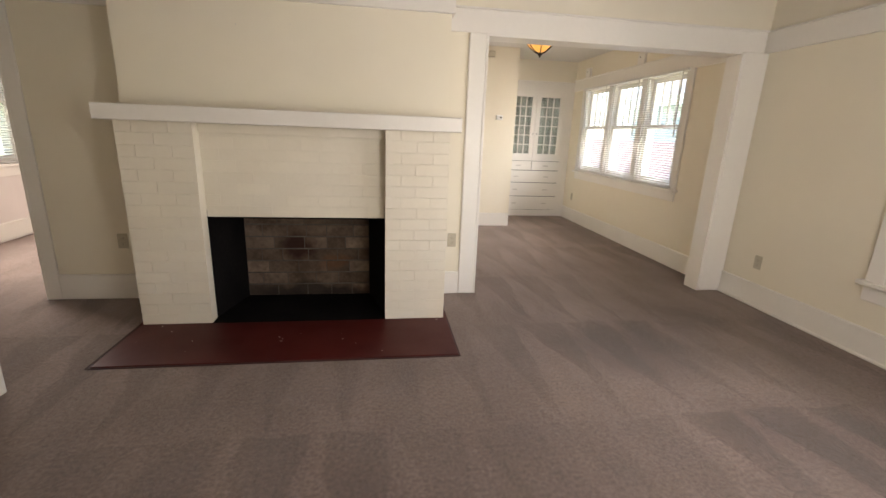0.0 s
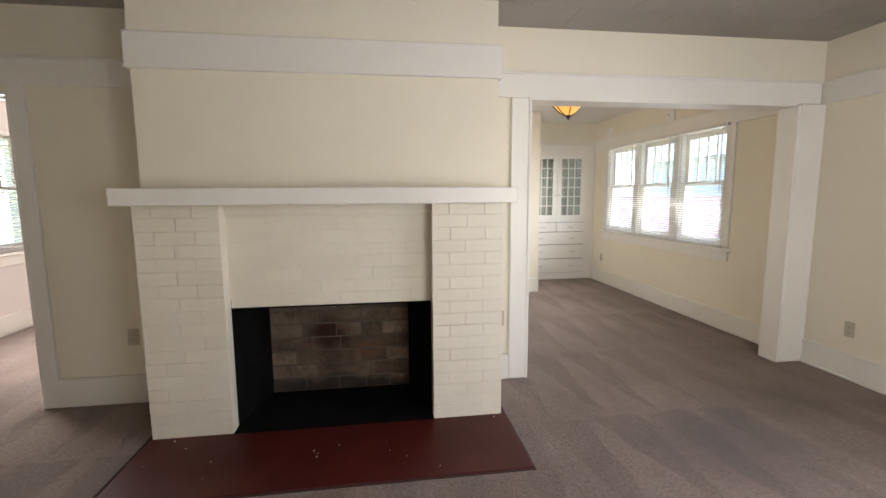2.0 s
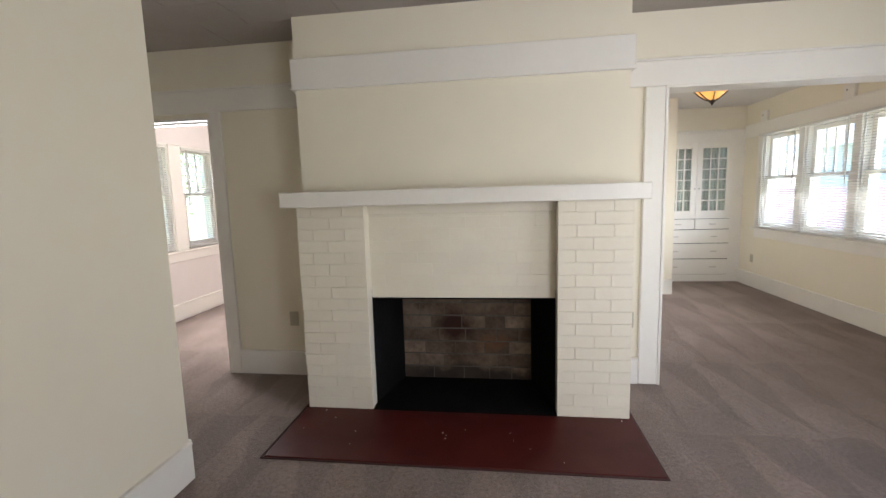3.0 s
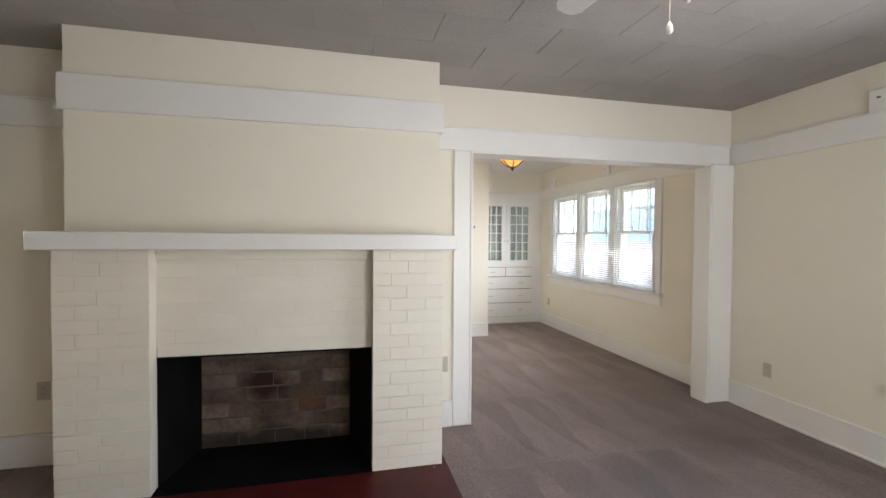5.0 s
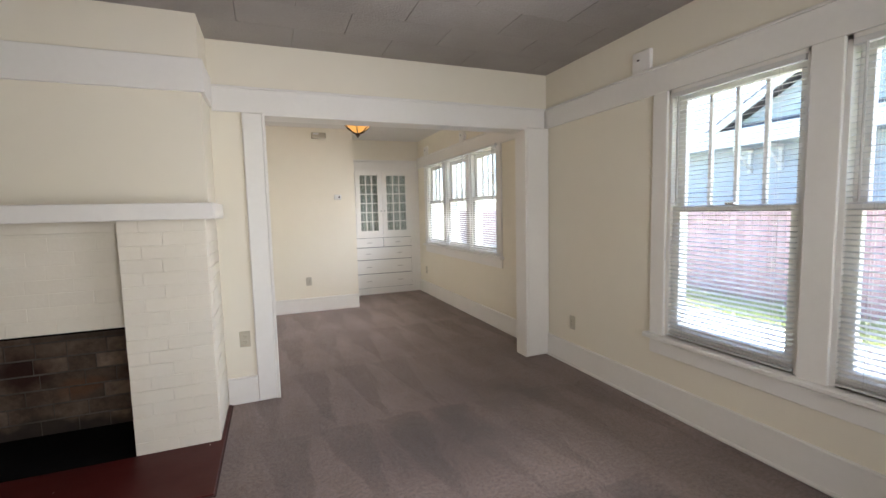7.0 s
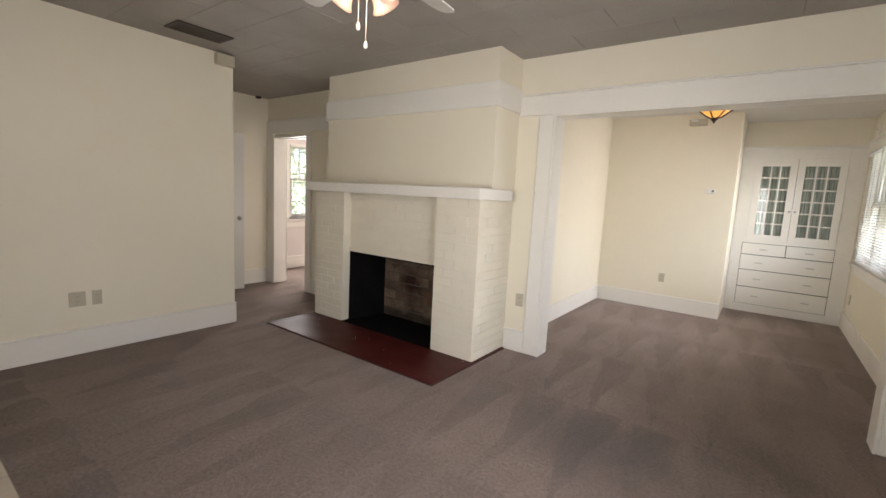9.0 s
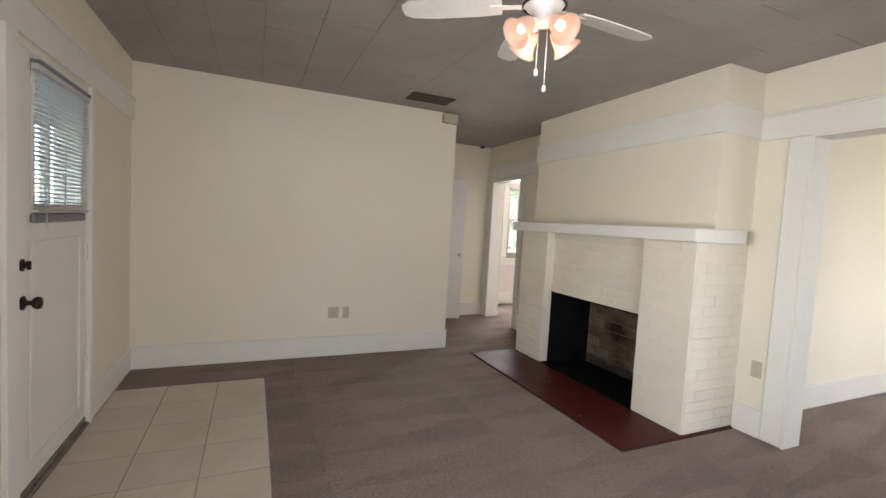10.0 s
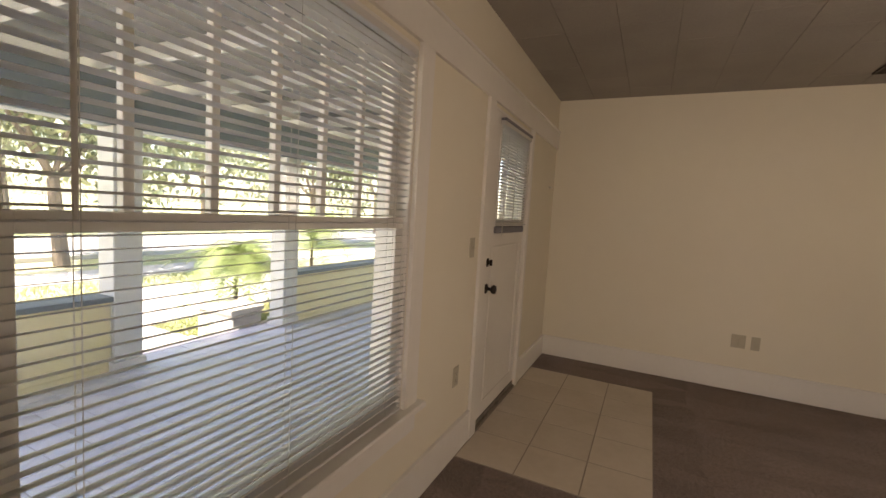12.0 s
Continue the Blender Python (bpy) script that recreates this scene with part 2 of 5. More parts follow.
M_EDGE = material("hearth_edge_dirt", (0.05, 0.02, 0.018), 0.8)
M_TILE = material("beige_floor_tile", (0.60, 0.53, 0.44), 0.4, 0, (0.53, 0.46, 0.37), 3.5, 22, 0.15, 60, 0.4, vary=0.04, distance=0.001)
M_GROUT = material("tan_grout", (0.36, 0.31, 0.25), 0.9, 0, None, 6, 80, 0.4)
M_CARPET = carpet_material()
M_GLASS = glass_material()
M_SLAT = material("blind_slat_vinyl", (0.68, 0.67, 0.64), 0.45, 0, (0.65, 0.64, 0.61), 3, 30, 0.0)
nn, ll = nodes_of(M_SLAT)
through_light, blend = nn.new("ShaderNodeBsdfTranslucent"), nn.new("ShaderNodeMixShader")
through_light.inputs["Color"].default_value = (0.85, 0.86, 0.84, 1)
blend.inputs[0].default_value = 0.1
ll.new(nn["Principled BSDF"].outputs[0], blend.inputs[1])
ll.new(through_light.outputs[0], blend.inputs[2])
ll.new(blend.outputs[0], nn["Material Output"].inputs["Surface"])
M_BLUEGREY = material("dusty_grey_plastic", (0.20, 0.20, 0.23), 0.5)
M_CORD = material("blind_cord", (0.62, 0.60, 0.56), 0.8, bump=0)
M_DARK = material("dark_bronze", (0.035, 0.028, 0.024), 0.35, 0.8, (0.06, 0.045, 0.035), 8, 50, 0.1)
M_CHROME = material("brushed_nickel", (0.55, 0.53, 0.50), 0.28, 1.0, None, 8, 50, 0.05)
M_ALMOND = material("almond_plastic", (0.53, 0.485, 0.37), 0.42, 0, None, 6, 50, 0.0)
M_SLOT = material("dark_slot", (0.03, 0.027, 0.024), 0.6, bump=0)
M_WHITEP = material("white_plastic", (0.78, 0.77, 0.73), 0.4, 0, None, 6, 50, 0.0)
M_VENT = material("dark_metal_register", (0.07, 0.055, 0.045), 0.5, 0.6, None, 8, 50, 0.1)
M_THRESH = material("worn_threshold", (0.12, 0.10, 0.08), 0.5, 0.4, (0.3, 0.27, 0.22), 9, 40, 0.3)
M_FABRIC = material("cabinet_lace_curtain", (0.58, 0.59, 0.53), 0.9, 0, (0.34, 0.35, 0.31), 8, 40, 0.3, stretch=(5, 1, 0.5))
M_CABIN = material("cabinet_inside_paint", (0.35, 0.36, 0.32), 0.7)
M_BULB = glow("lamp_glass_warm", (1.0, 0.44, 0.26), 0.05, (0.5, 0.36, 0.28))
M_BULBHOT = glow("bulb_hot", (1.0, 0.72, 0.45), 0.2)
M_AMBER = glow("amber_art_glass", (1.0, 0.46, 0.09), 0.13, (0.6, 0.3, 0.08))
M_PORCH = material("porch_tile", (0.72, 0.75, 0.88), 0.32, 0, (0.66, 0.69, 0.82), 3, 30, 0.15, vary=0.06)
M_PGROUT = material("porch_grout", (0.46, 0.46, 0.54), 0.9)
M_YELLOW = material("yellow_siding_paint", (0.84, 0.76, 0.50), 0.55, 0, (0.80, 0.72, 0.46), 2, 25, 0.15)
M_BLUE = material("slate_blue_paint", (0.19, 0.23, 0.26), 0.5, 0, None, 2, 25, 0.15)
M_WHITEX = material("white_exterior_paint", (0.70, 0.71, 0.70), 0.5, 0, None, 2, 25, 0.15)
M_PCEIL = material("porch_ceiling_paint", (0.17, 0.17, 0.17), 0.6, 0, None, 2, 25, 0.15)
M_CONC = material("concrete", (0.58, 0.56, 0.53), 0.85, 0, (0.48, 0.46, 0.43), 1.5, 30, 0.5)
M_ASPHALT = material("asphalt", (0.32, 0.32, 0.32), 0.85, 0, (0.27, 0.27, 0.27), 0.8, 90, 0.6)
M_GROUND = material("lawn_ground", (0.32, 0.38, 0.15), 0.95, 0, (0.46, 0.43, 0.30), 0.7, 12, 0.8, distance=0.03)
M_GRASS = material("grass_blades", (0.28, 0.35, 0.14), 0.8, 0, (0.45, 0.44, 0.26), 0.8, 10, 0, island=0.25)
M_FENCE = material("redwood_stain_fence", (0.41, 0.275, 0.285), 0.8, 0, (0.34, 0.22, 0.23), 2, 25, 0.4, vary=0.12, stretch=(3, 3, 0.4))
M_SIDING = material("grey_blue_siding", (0.42, 0.47, 0.50), 0.7, 0, (0.37, 0.42, 0.45), 1.5, 25, 0.2)
M_ROOF = material("roof_shingle", (0.17, 0.17, 0.18), 0.9, 0, (0.12, 0.12, 0.13), 3, 40, 0.5, island=0.2)
M_DARKPANE = material("far_window_pane", (0.36, 0.40, 0.43), 0.08, 0, None, 2, 10, 0)
M_BARK = material("bark", (0.30, 0.24, 0.19), 0.95, 0, (0.2, 0.16, 0.125), 5, 30, 0.9, stretch=(1, 1, 0.3), distance=0.02)
M_LEAF = material("leaves", (0.28, 0.33, 0.17), 0.6, 0, (0.38, 0.40, 0.26), 1, 10, 0, island=0.35)
M_PALM = material("palm_fronds", (0.15, 0.25, 0.07), 0.5, 0, (0.26, 0.32, 0.12), 2, 10, 0, island=0.25)

# ---- mesh helpers ----
BASES = {}


def mesh_from(name, bm, mat, shift=(0, 0, 0), smooth=False):
    me = bpy.data.meshes.new(name)
    if any(shift):
        bmesh.ops.translate(bm, verts=bm.verts, vec=[-s for s in shift])
    bm.to_mesh(me)
    bm.free()
    me.materials.append(mat)
    if smooth:
        for p in me.polygons:
            p.use_smooth = True
    return me


def thing(name, base, label="", category="", group="", kind=""):
    ob = new(name)
    ob.empty_display_size = 0.1
    ob.location = base
    BASES[ob.name] = Vector(base)
    return tagged(ob, label, category, group, kind)


def part(name, bm, mat, parent, label="", smooth=False):
    """One mesh under a thing or a part; bm is in world metres."""
    base = BASES[parent.name]
    ob = new(name, mesh_from(name, bm, mat, base, smooth))
    ob.parent = parent
    BASES[ob.name] = base
    return tagged(ob, label)


def solo(name, bm, mat, label="", category="", kind="", base=(0, 0, 0), smooth=False, group=""):
    ob = new(name, mesh_from(name, bm, mat, base, smooth))
    ob.location = base
    BASES[ob.name] = Vector(base)
    return tagged(ob, label, category, group, kind)


def shape(name, bm, mat, label=""):
    return solo(name, bm, mat, label, kind="structure")


def box(bm, x0, x1, y0, y1, z0, z1, bevel=0.0):
    x0, x1, y0, y1, z0, z1 = min(x0, x1), max(x0, x1), min(y0, y1), max(y0, y1), min(z0, z1), max(z0, z1)
    m = Matrix.Translation(((x0 + x1) / 2, (y0 + y1) / 2, (z0 + z1) / 2)) @ Matrix.Diagonal((x1 - x0, y1 - y0, z1 - z0, 1))
    vs = bmesh.ops.create_cube(bm, size=1, matrix=m)["verts"]
    if bevel:
        es = {e for v in vs for e in v.link_edges}
        bmesh.ops.bevel(bm, geom=list(es), offset=bevel, segments=1, affect="EDGES")
    return bm


def boxes(*rows, bevel=0.0):
    bm = bmesh.new()
    for r in rows:
        box(bm, *r, bevel=bevel)
    return bm


def tube(bm, a, b, r0, r1=None, seg=12, caps=True):
    a, b = Vector(a), Vector(b)
    m = Matrix.Translation((a + b) / 2) @ (b - a).to_track_quat("Z", "Y").to_matrix().to_4x4()
    bmesh.ops.create_cone(bm, cap_ends=caps, segments=seg, radius1=r0, radius2=r0 if r1 is None else r1, depth=(b - a).length, matrix=m)
    return bm


def lathe(bm, profile, centre, axis=(0, 0, 1), seg=24):
    """A turned shape: profile of (radius, height) along the axis from centre."""
    q = Vector(axis).to_track_quat("Z", "Y").to_matrix()
    rings = []
    for r, h in profile:
        rings.append([bm.verts.new(Vector(centre) + q @ Vector((r * math.cos(2 * math.pi * i / seg), r * math.sin(2 * math.pi * i / seg), h))) for i in range(seg)])
    for a, b in zip(rings, rings[1:]):
        for i in range(seg):
            bm.faces.new((a[i], a[(i + 1) % seg], b[(i + 1) % seg], b[i]))
    return bm


def run(axis, a0, a1, c, t, z0, z1):
    """A box row for something that runs along an axis ('x' or 'y') and is t thick from the plane c."""
    return (a0, a1, c, c + t, z0, z1) if axis == "x" else (c, c + t, a0, a1, z0, z1)


def wall(name, axis, a0, a1, c, t, z0, z1, holes, mat, label):
    bm = bmesh.new()
    at = a0
    for h0, h1, hz0, hz1 in sorted(holes):
        if h0 > at:
            box(bm, *run(axis, at, h0, c, t, z0, z1))
        if hz0 > z0:
            box(bm, *run(axis, h0, h1, c, t, z0, hz0))
        if hz1 < z1:
            box(bm, *run(axis, h0, h1, c, t, hz1, z1))
        at = h1
    if at < a1:
        box(bm, *run(axis, at, a1, c, t, z0, z1))
    return shape(name, bm, mat, label)


def baseboard(name, axis, a0, a1, c, side, height=0.20):
    """side: +1 or -1, the way it stands off the wall's face."""
    bm = boxes(run(axis, a0, a1, c, side * 0.018, 0.0, height - 0.018), bevel=0.002)
    box(bm, *run(axis, a0, a1, c, side * 0.024, height - 0.018, height), bevel=0.004)
    return shape(name, bm, M_TRIM, "tall white painted baseboard")


# ---- large structure: floors, ceilings, walls ----
shape("floor", boxes((XH - 0.7, XR + 0.1, YF - 0.1, YC + 0.5, -0.2, 0.0)), M_CARPET, "worn taupe wall-to-wall carpet with vacuum marks")

OP0, OP1, OPZ = 1.108, 3.29, 2.10            # cased opening to the dining room
LO0, LO1 = -2.98, -2.225                       # opening to the bedroom
DR0, DR1, DRZ = -0.56, 0.335, 2.08              # front door
W1 = (1.275, WX1, 0.53, 2.08)                # front window
W2 = (0.78, 2.45, 0.515, 2.10)                # double window, east wall
W3 = (4.72, 7.05, 0.85, 2.10)                # triple window, dining room
W4 = (4.62, 6.10, 0.84, 2.11)                # bedroom double window

wall("wall_north", "x", XH - 0.15, XR, YW, WT, 0, H + 0.1, [(LO0, LO1, 0, 2.06), (OP0, OP1, 0, OPZ)], M_WALL, "cream plaster wall between living and dining room")
wall("wall_east", "y", YF, YC + 0.5, XR, 0.18, GZ, H + 0.1, [W2, W3], M_WALL, "cream plaster outside wall with windows")
wall("wall_south", "x", XL - 0.13, XR + 0.18, YF, -0.16, GZ, H + 0.1, [(DR0, DR1, 0, DRZ), W1], M_WALL, "cream plaster front wall with door and window")
wall("wall_west", "y", YF, YE, XL, -0.13, 0, H + 0.1, [], M_WALL, "cream plaster wall of the living room")
wall("wall_hall_south", "x", XH, XL - 0.13, YE, -0.13, 0, H + 0.1, [], M_WALL, "cream plaster hall wall")
wall("wall_hall_west", "y", YE - 0.13, YW, XH, -0.13, 0, H + 0.1, [(2.56, 3.34, 0, 2.04)], M_WALL, "cream plaster hall wall with a door")
wall("wall_dining_west", "y", YD, YN, XD, -0.13, 0, HD + 0.1, [], M_WALL, "cream plaster dining room wall")
wall("wall_dining_north", "x", XD - 0.13, NX, YN, 0.13, 0, HD + 0.1, [], M_WALL, "cream plaster wall beside the china cabinet")
wall("wall_alcove_side", "y", YN + 0.13, YC + 0.5, NX, -0.13, 0, HD + 0.1, [], M_WALL, "cream plaster alcove wall")
wall("wall_alcove_back", "x", NX, XR, YC + 0.36, 0.13, 0, HD + 0.1, [], M_WALL, "cream plaster wall behind the china cabinet")
wall("wall_bedroom_west", "y", YD, YB2, XB, -0.16, GZ, HD + 0.1, [W4], M_PINK, "pale pink bedroom wall with a double window")
wall("wall_bedroom_north", "x", XB - 0.16, XD - 0.13, YB2, 0.13, 0, HD + 0.1, [], M_PINK, "pale pink bedroom wall")
wall("wall_bedroom_east", "y", YD, YB2, -1.0, 0.13, 0, HD + 0.1, [], M_PINK, "pale pink bedroom wall")
wall("wall_bedroom_south", "x", XB - 0.16, XH - 0.15, YW, WT, 0, HD + 0.1, [], M_PINK, "pale pink bedroom wall")


def board_ceiling(name, x0, x1, y0, y1, z, pitch_x, pitch_y, mat, label):
    """Fibre boards in running bond, with chamfered edges and open joints, one mesh."""
    bm = boxes((x0, x1, y0, y1, z + 0.006, z + 0.1))
    row = 0
    rnd = random.Random(4)
    ys = [y0] + [v for v in np.arange(-0.48 + 0.01, y1, pitch_y) if y0 + 0.05 < v < y1 - 0.05] + [y1]
    for a, b in zip(ys, ys[1:]):
        off = (row % 2) * pitch_x / 2
        xs = [x0] + [v for v in np.arange(-6.59 + off + rnd.uniform(-0.01, 0.01), x1, pitch_x) if x0 + 0.05 < v < x1 - 0.05] + [x1]
        for c, d in zip(xs, xs[1:]):
            g, h, w = 0.0016, 0.0004, 0.0015
            dz = rnd.uniform(-0.0008, 0.0008)
            lo = [bm.verts.new((px, py, z + dz)) for px, py in ((c + g + w, a + h + w), (d - g - w, a + h + w), (d - g - w, b - h - w), (c + g + w, b - h - w))]
            hi = [bm.verts.new((px, py, z + 0.005)) for px, py in ((c + g, a + h), (d - g, a + h), (d - g, b - h), (c + g, b - h))]
            bm.faces.new(lo[::-1])
            for i in range(4):
                bm.faces.new((lo[i], lo[(i + 1) % 4], hi[(i + 1) % 4], hi[i]))
        row += 1
    return shape(name, bm, mat, label)


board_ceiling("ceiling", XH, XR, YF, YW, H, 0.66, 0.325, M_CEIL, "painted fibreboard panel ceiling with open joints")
shape("ceiling_dining", boxes((XD, XR, YD, YC + 0.36, HD, HD + 0.12)), M_CEILD, "smooth off-white ceiling")
shape("ceiling_bedroom", boxes((XB, -1.0, YD, YB2, HD, HD + 0.12)), M_CEILD, "smooth off-white bedroom ceiling")
# unseen roof, east eaves deepened to keep direct sun off the windows
shape("roof_slab", boxes((XB - 0.6, XR + 1.15, YF - 0.2, YC + 1.0, H + 0.13, H + 0.25)), M_ROOF, "unseen roof over the rooms, east eaves deepened to block the sun")

baseboard("baseboard", "y", YF, YE, XL, 1)
baseboard("baseboard", "x", XL, DR0 - 0.06, YF, 1)
baseboard("baseboard", "x", DR1 + 0.115, XR - 0.024, YF, 1)
baseboard("baseboard", "y", YF, YW - 0.045, XR, -1)
shape("trim_shoe", boxes((XR - 0.036, XR - 0.0185, YF + 0.02, YW - 0.046, 0, 0.022), bevel=0.006), M_TRIM, "white painted shoe moulding")
baseboard("baseboard", "x", 0.775, OP0 - 0.135, YW, -1)
baseboard("baseboard", "x", LO1 + 0.09, -1.31, YW, -1)
baseboard("baseboard", "y", 3.34, YW - 0.022, XH, 1)
baseboard("baseboard", "x", XL - 0.13 - 1.6, XL + 0.0, YE, 1)
baseboard("baseboard", "y", YD, YN, XD, 1)
baseboard("baseboard", "x", XD + 0.024, NX, YN, -1)
baseboard("baseboard", "y", YD, YC - 0.0, XR, -1)
baseboard("baseboard", "y", YD, YB2, XB, 1)
baseboard("baseboard", "x", XB, -1.0, YB2, -1)


def band(name, axis, a0, a1, c, side, z0=RAIL0, z1=RAIL1):
    bm = boxes(run(axis, a0, a1, c, side * 0.02, z0, z1 - 0.015), bevel=0.002)
    box(bm, *run(axis, a0, a1, c, side * 0.032, z1 - 0.015, z1), bevel=0.003)
    return shape(name, bm, M_TRIM, "white painted band at door-head height")


band("trim_band", "x", 0.79, XR - 0.032, YW, -1)
band("trim_band", "x", XH, -1.33, YW, -1)
band("trim_band", "y", YF, YW, XR, -1)
band("trim_band", "x", XL, XR - 0.032, YF, 1)
band("trim_band", "y", YD, YC, XR, -1)


def casing_v(rows, z1, bevel=0.004):
    bm = bmesh.new()
    for r in rows:
        box(bm, *r, 0.0, z1, bevel=bevel)
    return bm


# cased opening: casings, jambs, head
shape("trim_opening", casing_v([(OP0 - 0.135, OP0, YW - 0.022, YW), (OP1, XR - 0.001, YW - 0.045, YW)], RAIL0, bevel=0.008), M_TRIM, "white painted casing of the dining room opening")
shape("trim_jamb", boxes((OP0, OP0 + 0.018, YW - 0.022, YD + 0.02, 0, OPZ - 0.018), (OP1 - 0.018, OP1, YW - 0.045, YD - 0.02, 0, OPZ - 0.018), (OP0, OP1, YW - 0.022, YD + 0.02, OPZ - 0.018, OPZ), bevel=0.002), M_TRIM, "glossy white jamb of the opening")
shape("trim_opening_hall", casing_v([(LO1, LO1 + 0.09, YW - 0.022, YW), (XH + 0.002, LO0, YW - 0.022, YW)], RAIL0), M_TRIM, "white painted door casing")
shape("trim_jamb_hall", boxes((LO1 - 0.018, LO1, YW - 0.02, YD + 0.02, 0, 2.042), (LO0, LO0 + 0.018, YW - 0.02, YD + 0.02, 0, 2.042), (LO0, LO1, YW - 0.02, YD + 0.02, 2.042, 2.06), (LO0 + 0.018, LO1 - 0.018, YW + 0.05, YW + 0.065, 2.03, 2.042), bevel=0.002), M_TRIM, "glossy white door jamb with stop")
shape("trim_hall_door", boxes((XH - 0.12, XH + 0.003, 3.322, 3.34, 0, 2.04), (XH - 0.12, XH + 0.003, 2.56, 3.34, 2.022, 2.04), bevel=0.002), M_TRIM, "white painted jamb of the hall door")

shape("wall_closet", boxes((XH - 0.75, XH - 0.7, YE - 0.13, YW, 0, H + 0.1), (XH - 0.7, XH - 0.13, YE - 0.18, YE - 0.13, 0, H + 0.1)), M_WALL, "cream wall beyond the hall door")
shape("ceiling_closet", boxes((XH - 0.75, XH, YE - 0.18, YW, H + 0.02, H + 0.12)), M_CEILD, "ceiling beyond the hall door")

# ---- fireplace ----
FY, RY, BY = 3.228, 3.325, 3.39              # pier face, recessed panel, breast face
PL0, PL1, PR0, PR1 = -1.305, -0.858, 0.336, 0.770
MZ0, MZ1 = 1.362, 1.455
fire = thing("fireplace", (-0.27, 3.5, 0), "white painted brick fireplace with wooden mantel and plastered breast", "fireplace")
PIECES = []                                  # bricks, laid at the end of the file


def brick_wall_rows(a0, a1, z0, z1, pitch_z, length, seed, joint=0.008, jitter=0.04):
    """Places (start, end, bottom, top) of bricks in a running bond."""
    rnd = random.Random(seed)
    rows, z, k = [], z0, 0
    while z < z1 - 0.02:
        top = min(z + pitch_z - joint, z1)
        at = a0 - (length / 2 if k % 2 else 0)
        while at < a1 - 0.02:
            step = length * (1 + rnd.uniform(-jitter, jitter))
            s, e = max(at, a0), min(at + step - joint * 0.5, a1)
            if a1 - e < 0.05:
                e = a1
                at = a1
            if e - s > 0.03:
                rows.append((s, e, z, top))
            at += step
        z += pitch_z
        k += 1
    return rows


core = M_BRICK
pier_l = part("pier", boxes((PL0 + 0.004, PL1 - 0.0015, FY + 0.007, YW, 0.0, MZ0)), core, fire)
pier_r = part("pier", boxes((PR0 + 0.0015, PR1 - 0.004, FY + 0.007, YW, 0.0, MZ0)), core, fire)
panel = part("panel", boxes((PL1 + 0.001, PR0 - 0.001, RY + 0.0047, RY + 0.1, 0.75, MZ0)), core, fire)
part("lintel_trim", boxes((PL1, PR0, RY - 0.003, RY + 0.02, 0.742, 0.75)), M_SOOT, fire, "black steel lintel edge")
part("ledge", boxes((PL1, PR0, RY - 0.012, RY + 0.01, 1.30, MZ0), bevel=0.003), core, fire)
part("mantel_shelf", boxes((PL0 - 0.055, PR1 + 0.06, 3.125, 3.66, MZ0, MZ1), bevel=0.005), M_TRIM, fire, "white painted box mantel shelf")
part("breast", boxes((PL0 - 0.02, PR1 + 0.004, BY, YW, MZ1, H)), M_WALL, fire, "cream plastered chimney breast")
bmb = boxes((PL0 - 0.042, PR1 + 0.026, BY - 0.022, BY, 2.12, 2.315), (PL0 - 0.042, PL0 - 0.02, BY, YW - 0.02, 2.12, 2.315), (PR1 + 0.004, PR1 + 0.026, BY, YW - 0.02, 2.12, 2.315), bevel=0.003)
box(bmb, PL0 - 0.05, PR1 + 0.034, BY - 0.03, BY - 0.022, 2.12, 2.132)
part("breast_band", bmb, M_TRIM, fire, "white painted band round the breast")
for nx, nz in ((-0.60, 1.965), (-0.27, 1.985)):
    part("nail", boxes((nx, nx + 0.005, BY - 0.004, BY, nz, nz + 0.005)), M_CORD, fire, "small painted nail")


def quad(bm, *pts):
    bm.faces.new([bm.verts.new(p) for p in pts])


FBY = 3.76
fl = bmesh.new()
quad(fl, (PL1 + 0.001, RY, 0.014), (-0.755, FBY, 0.014), (-0.755, FBY, 0.80), (PL1 + 0.001, RY, 0.80))
quad(fl, (PR0 - 0.001, RY, 0.014), (PR0 - 0.001, RY, 0.80), (0.212, FBY, 0.80), (0.212, FBY, 0.014))
quad(fl, (PL1, RY + 0.02, 0.80), (PR0, RY + 0.02, 0.80), (0.212, FBY, 0.80), (-0.755, FBY, 0.80))
quad(fl, (PL1, RY - 0.1, 0.0145), (PR0, RY - 0.1, 0.0145), (PR0, RY, 0.0145), (0.212, FBY, 0.0145), (-0.755, FBY, 0.0145), (PL1, RY, 0.0145))
part("firebox_liner", fl, M_SOOT, fire, "soot-black firebox sides and floor")
fb_back = part("firebox_back", boxes((-0.755, 0.212, FBY, FBY + 0.02, 0.014, 0.80)), M_FIREMORTAR, fire, "stained firebrick back wall")

hearth = thing("hearth", (-0.26, 2.95, 0), "dark red painted hearth slab set flush in the carpet", "hearth")
part("slab", boxes((-1.317, 0.793, 2.672, YW - 0.6 + 0.06, 0, 0.012), bevel=0.003), M_HEARTH, hearth)
part("side_strip", boxes((PR1 + 0.006, 0.793, 3.245, YW - 0.03, 0, 0.012)), M_HEARTH, hearth)
part("side_strip", boxes((-1.328, PL0 - 0.006, 3.245, YW - 0.03, 0, 0.012)), M_HEARTH, hearth)
part("carpet_edge", boxes((0.793, 0.803, 2.664, YW - 0.03, 0, 0.006), (-1.338, -1.328, 2.664, YW - 0.03, 0, 0.006), (-1.328, 0.793, 2.662, 2.672, 0, 0.006)), M_EDGE, hearth, "dark frayed edge of the carpet")


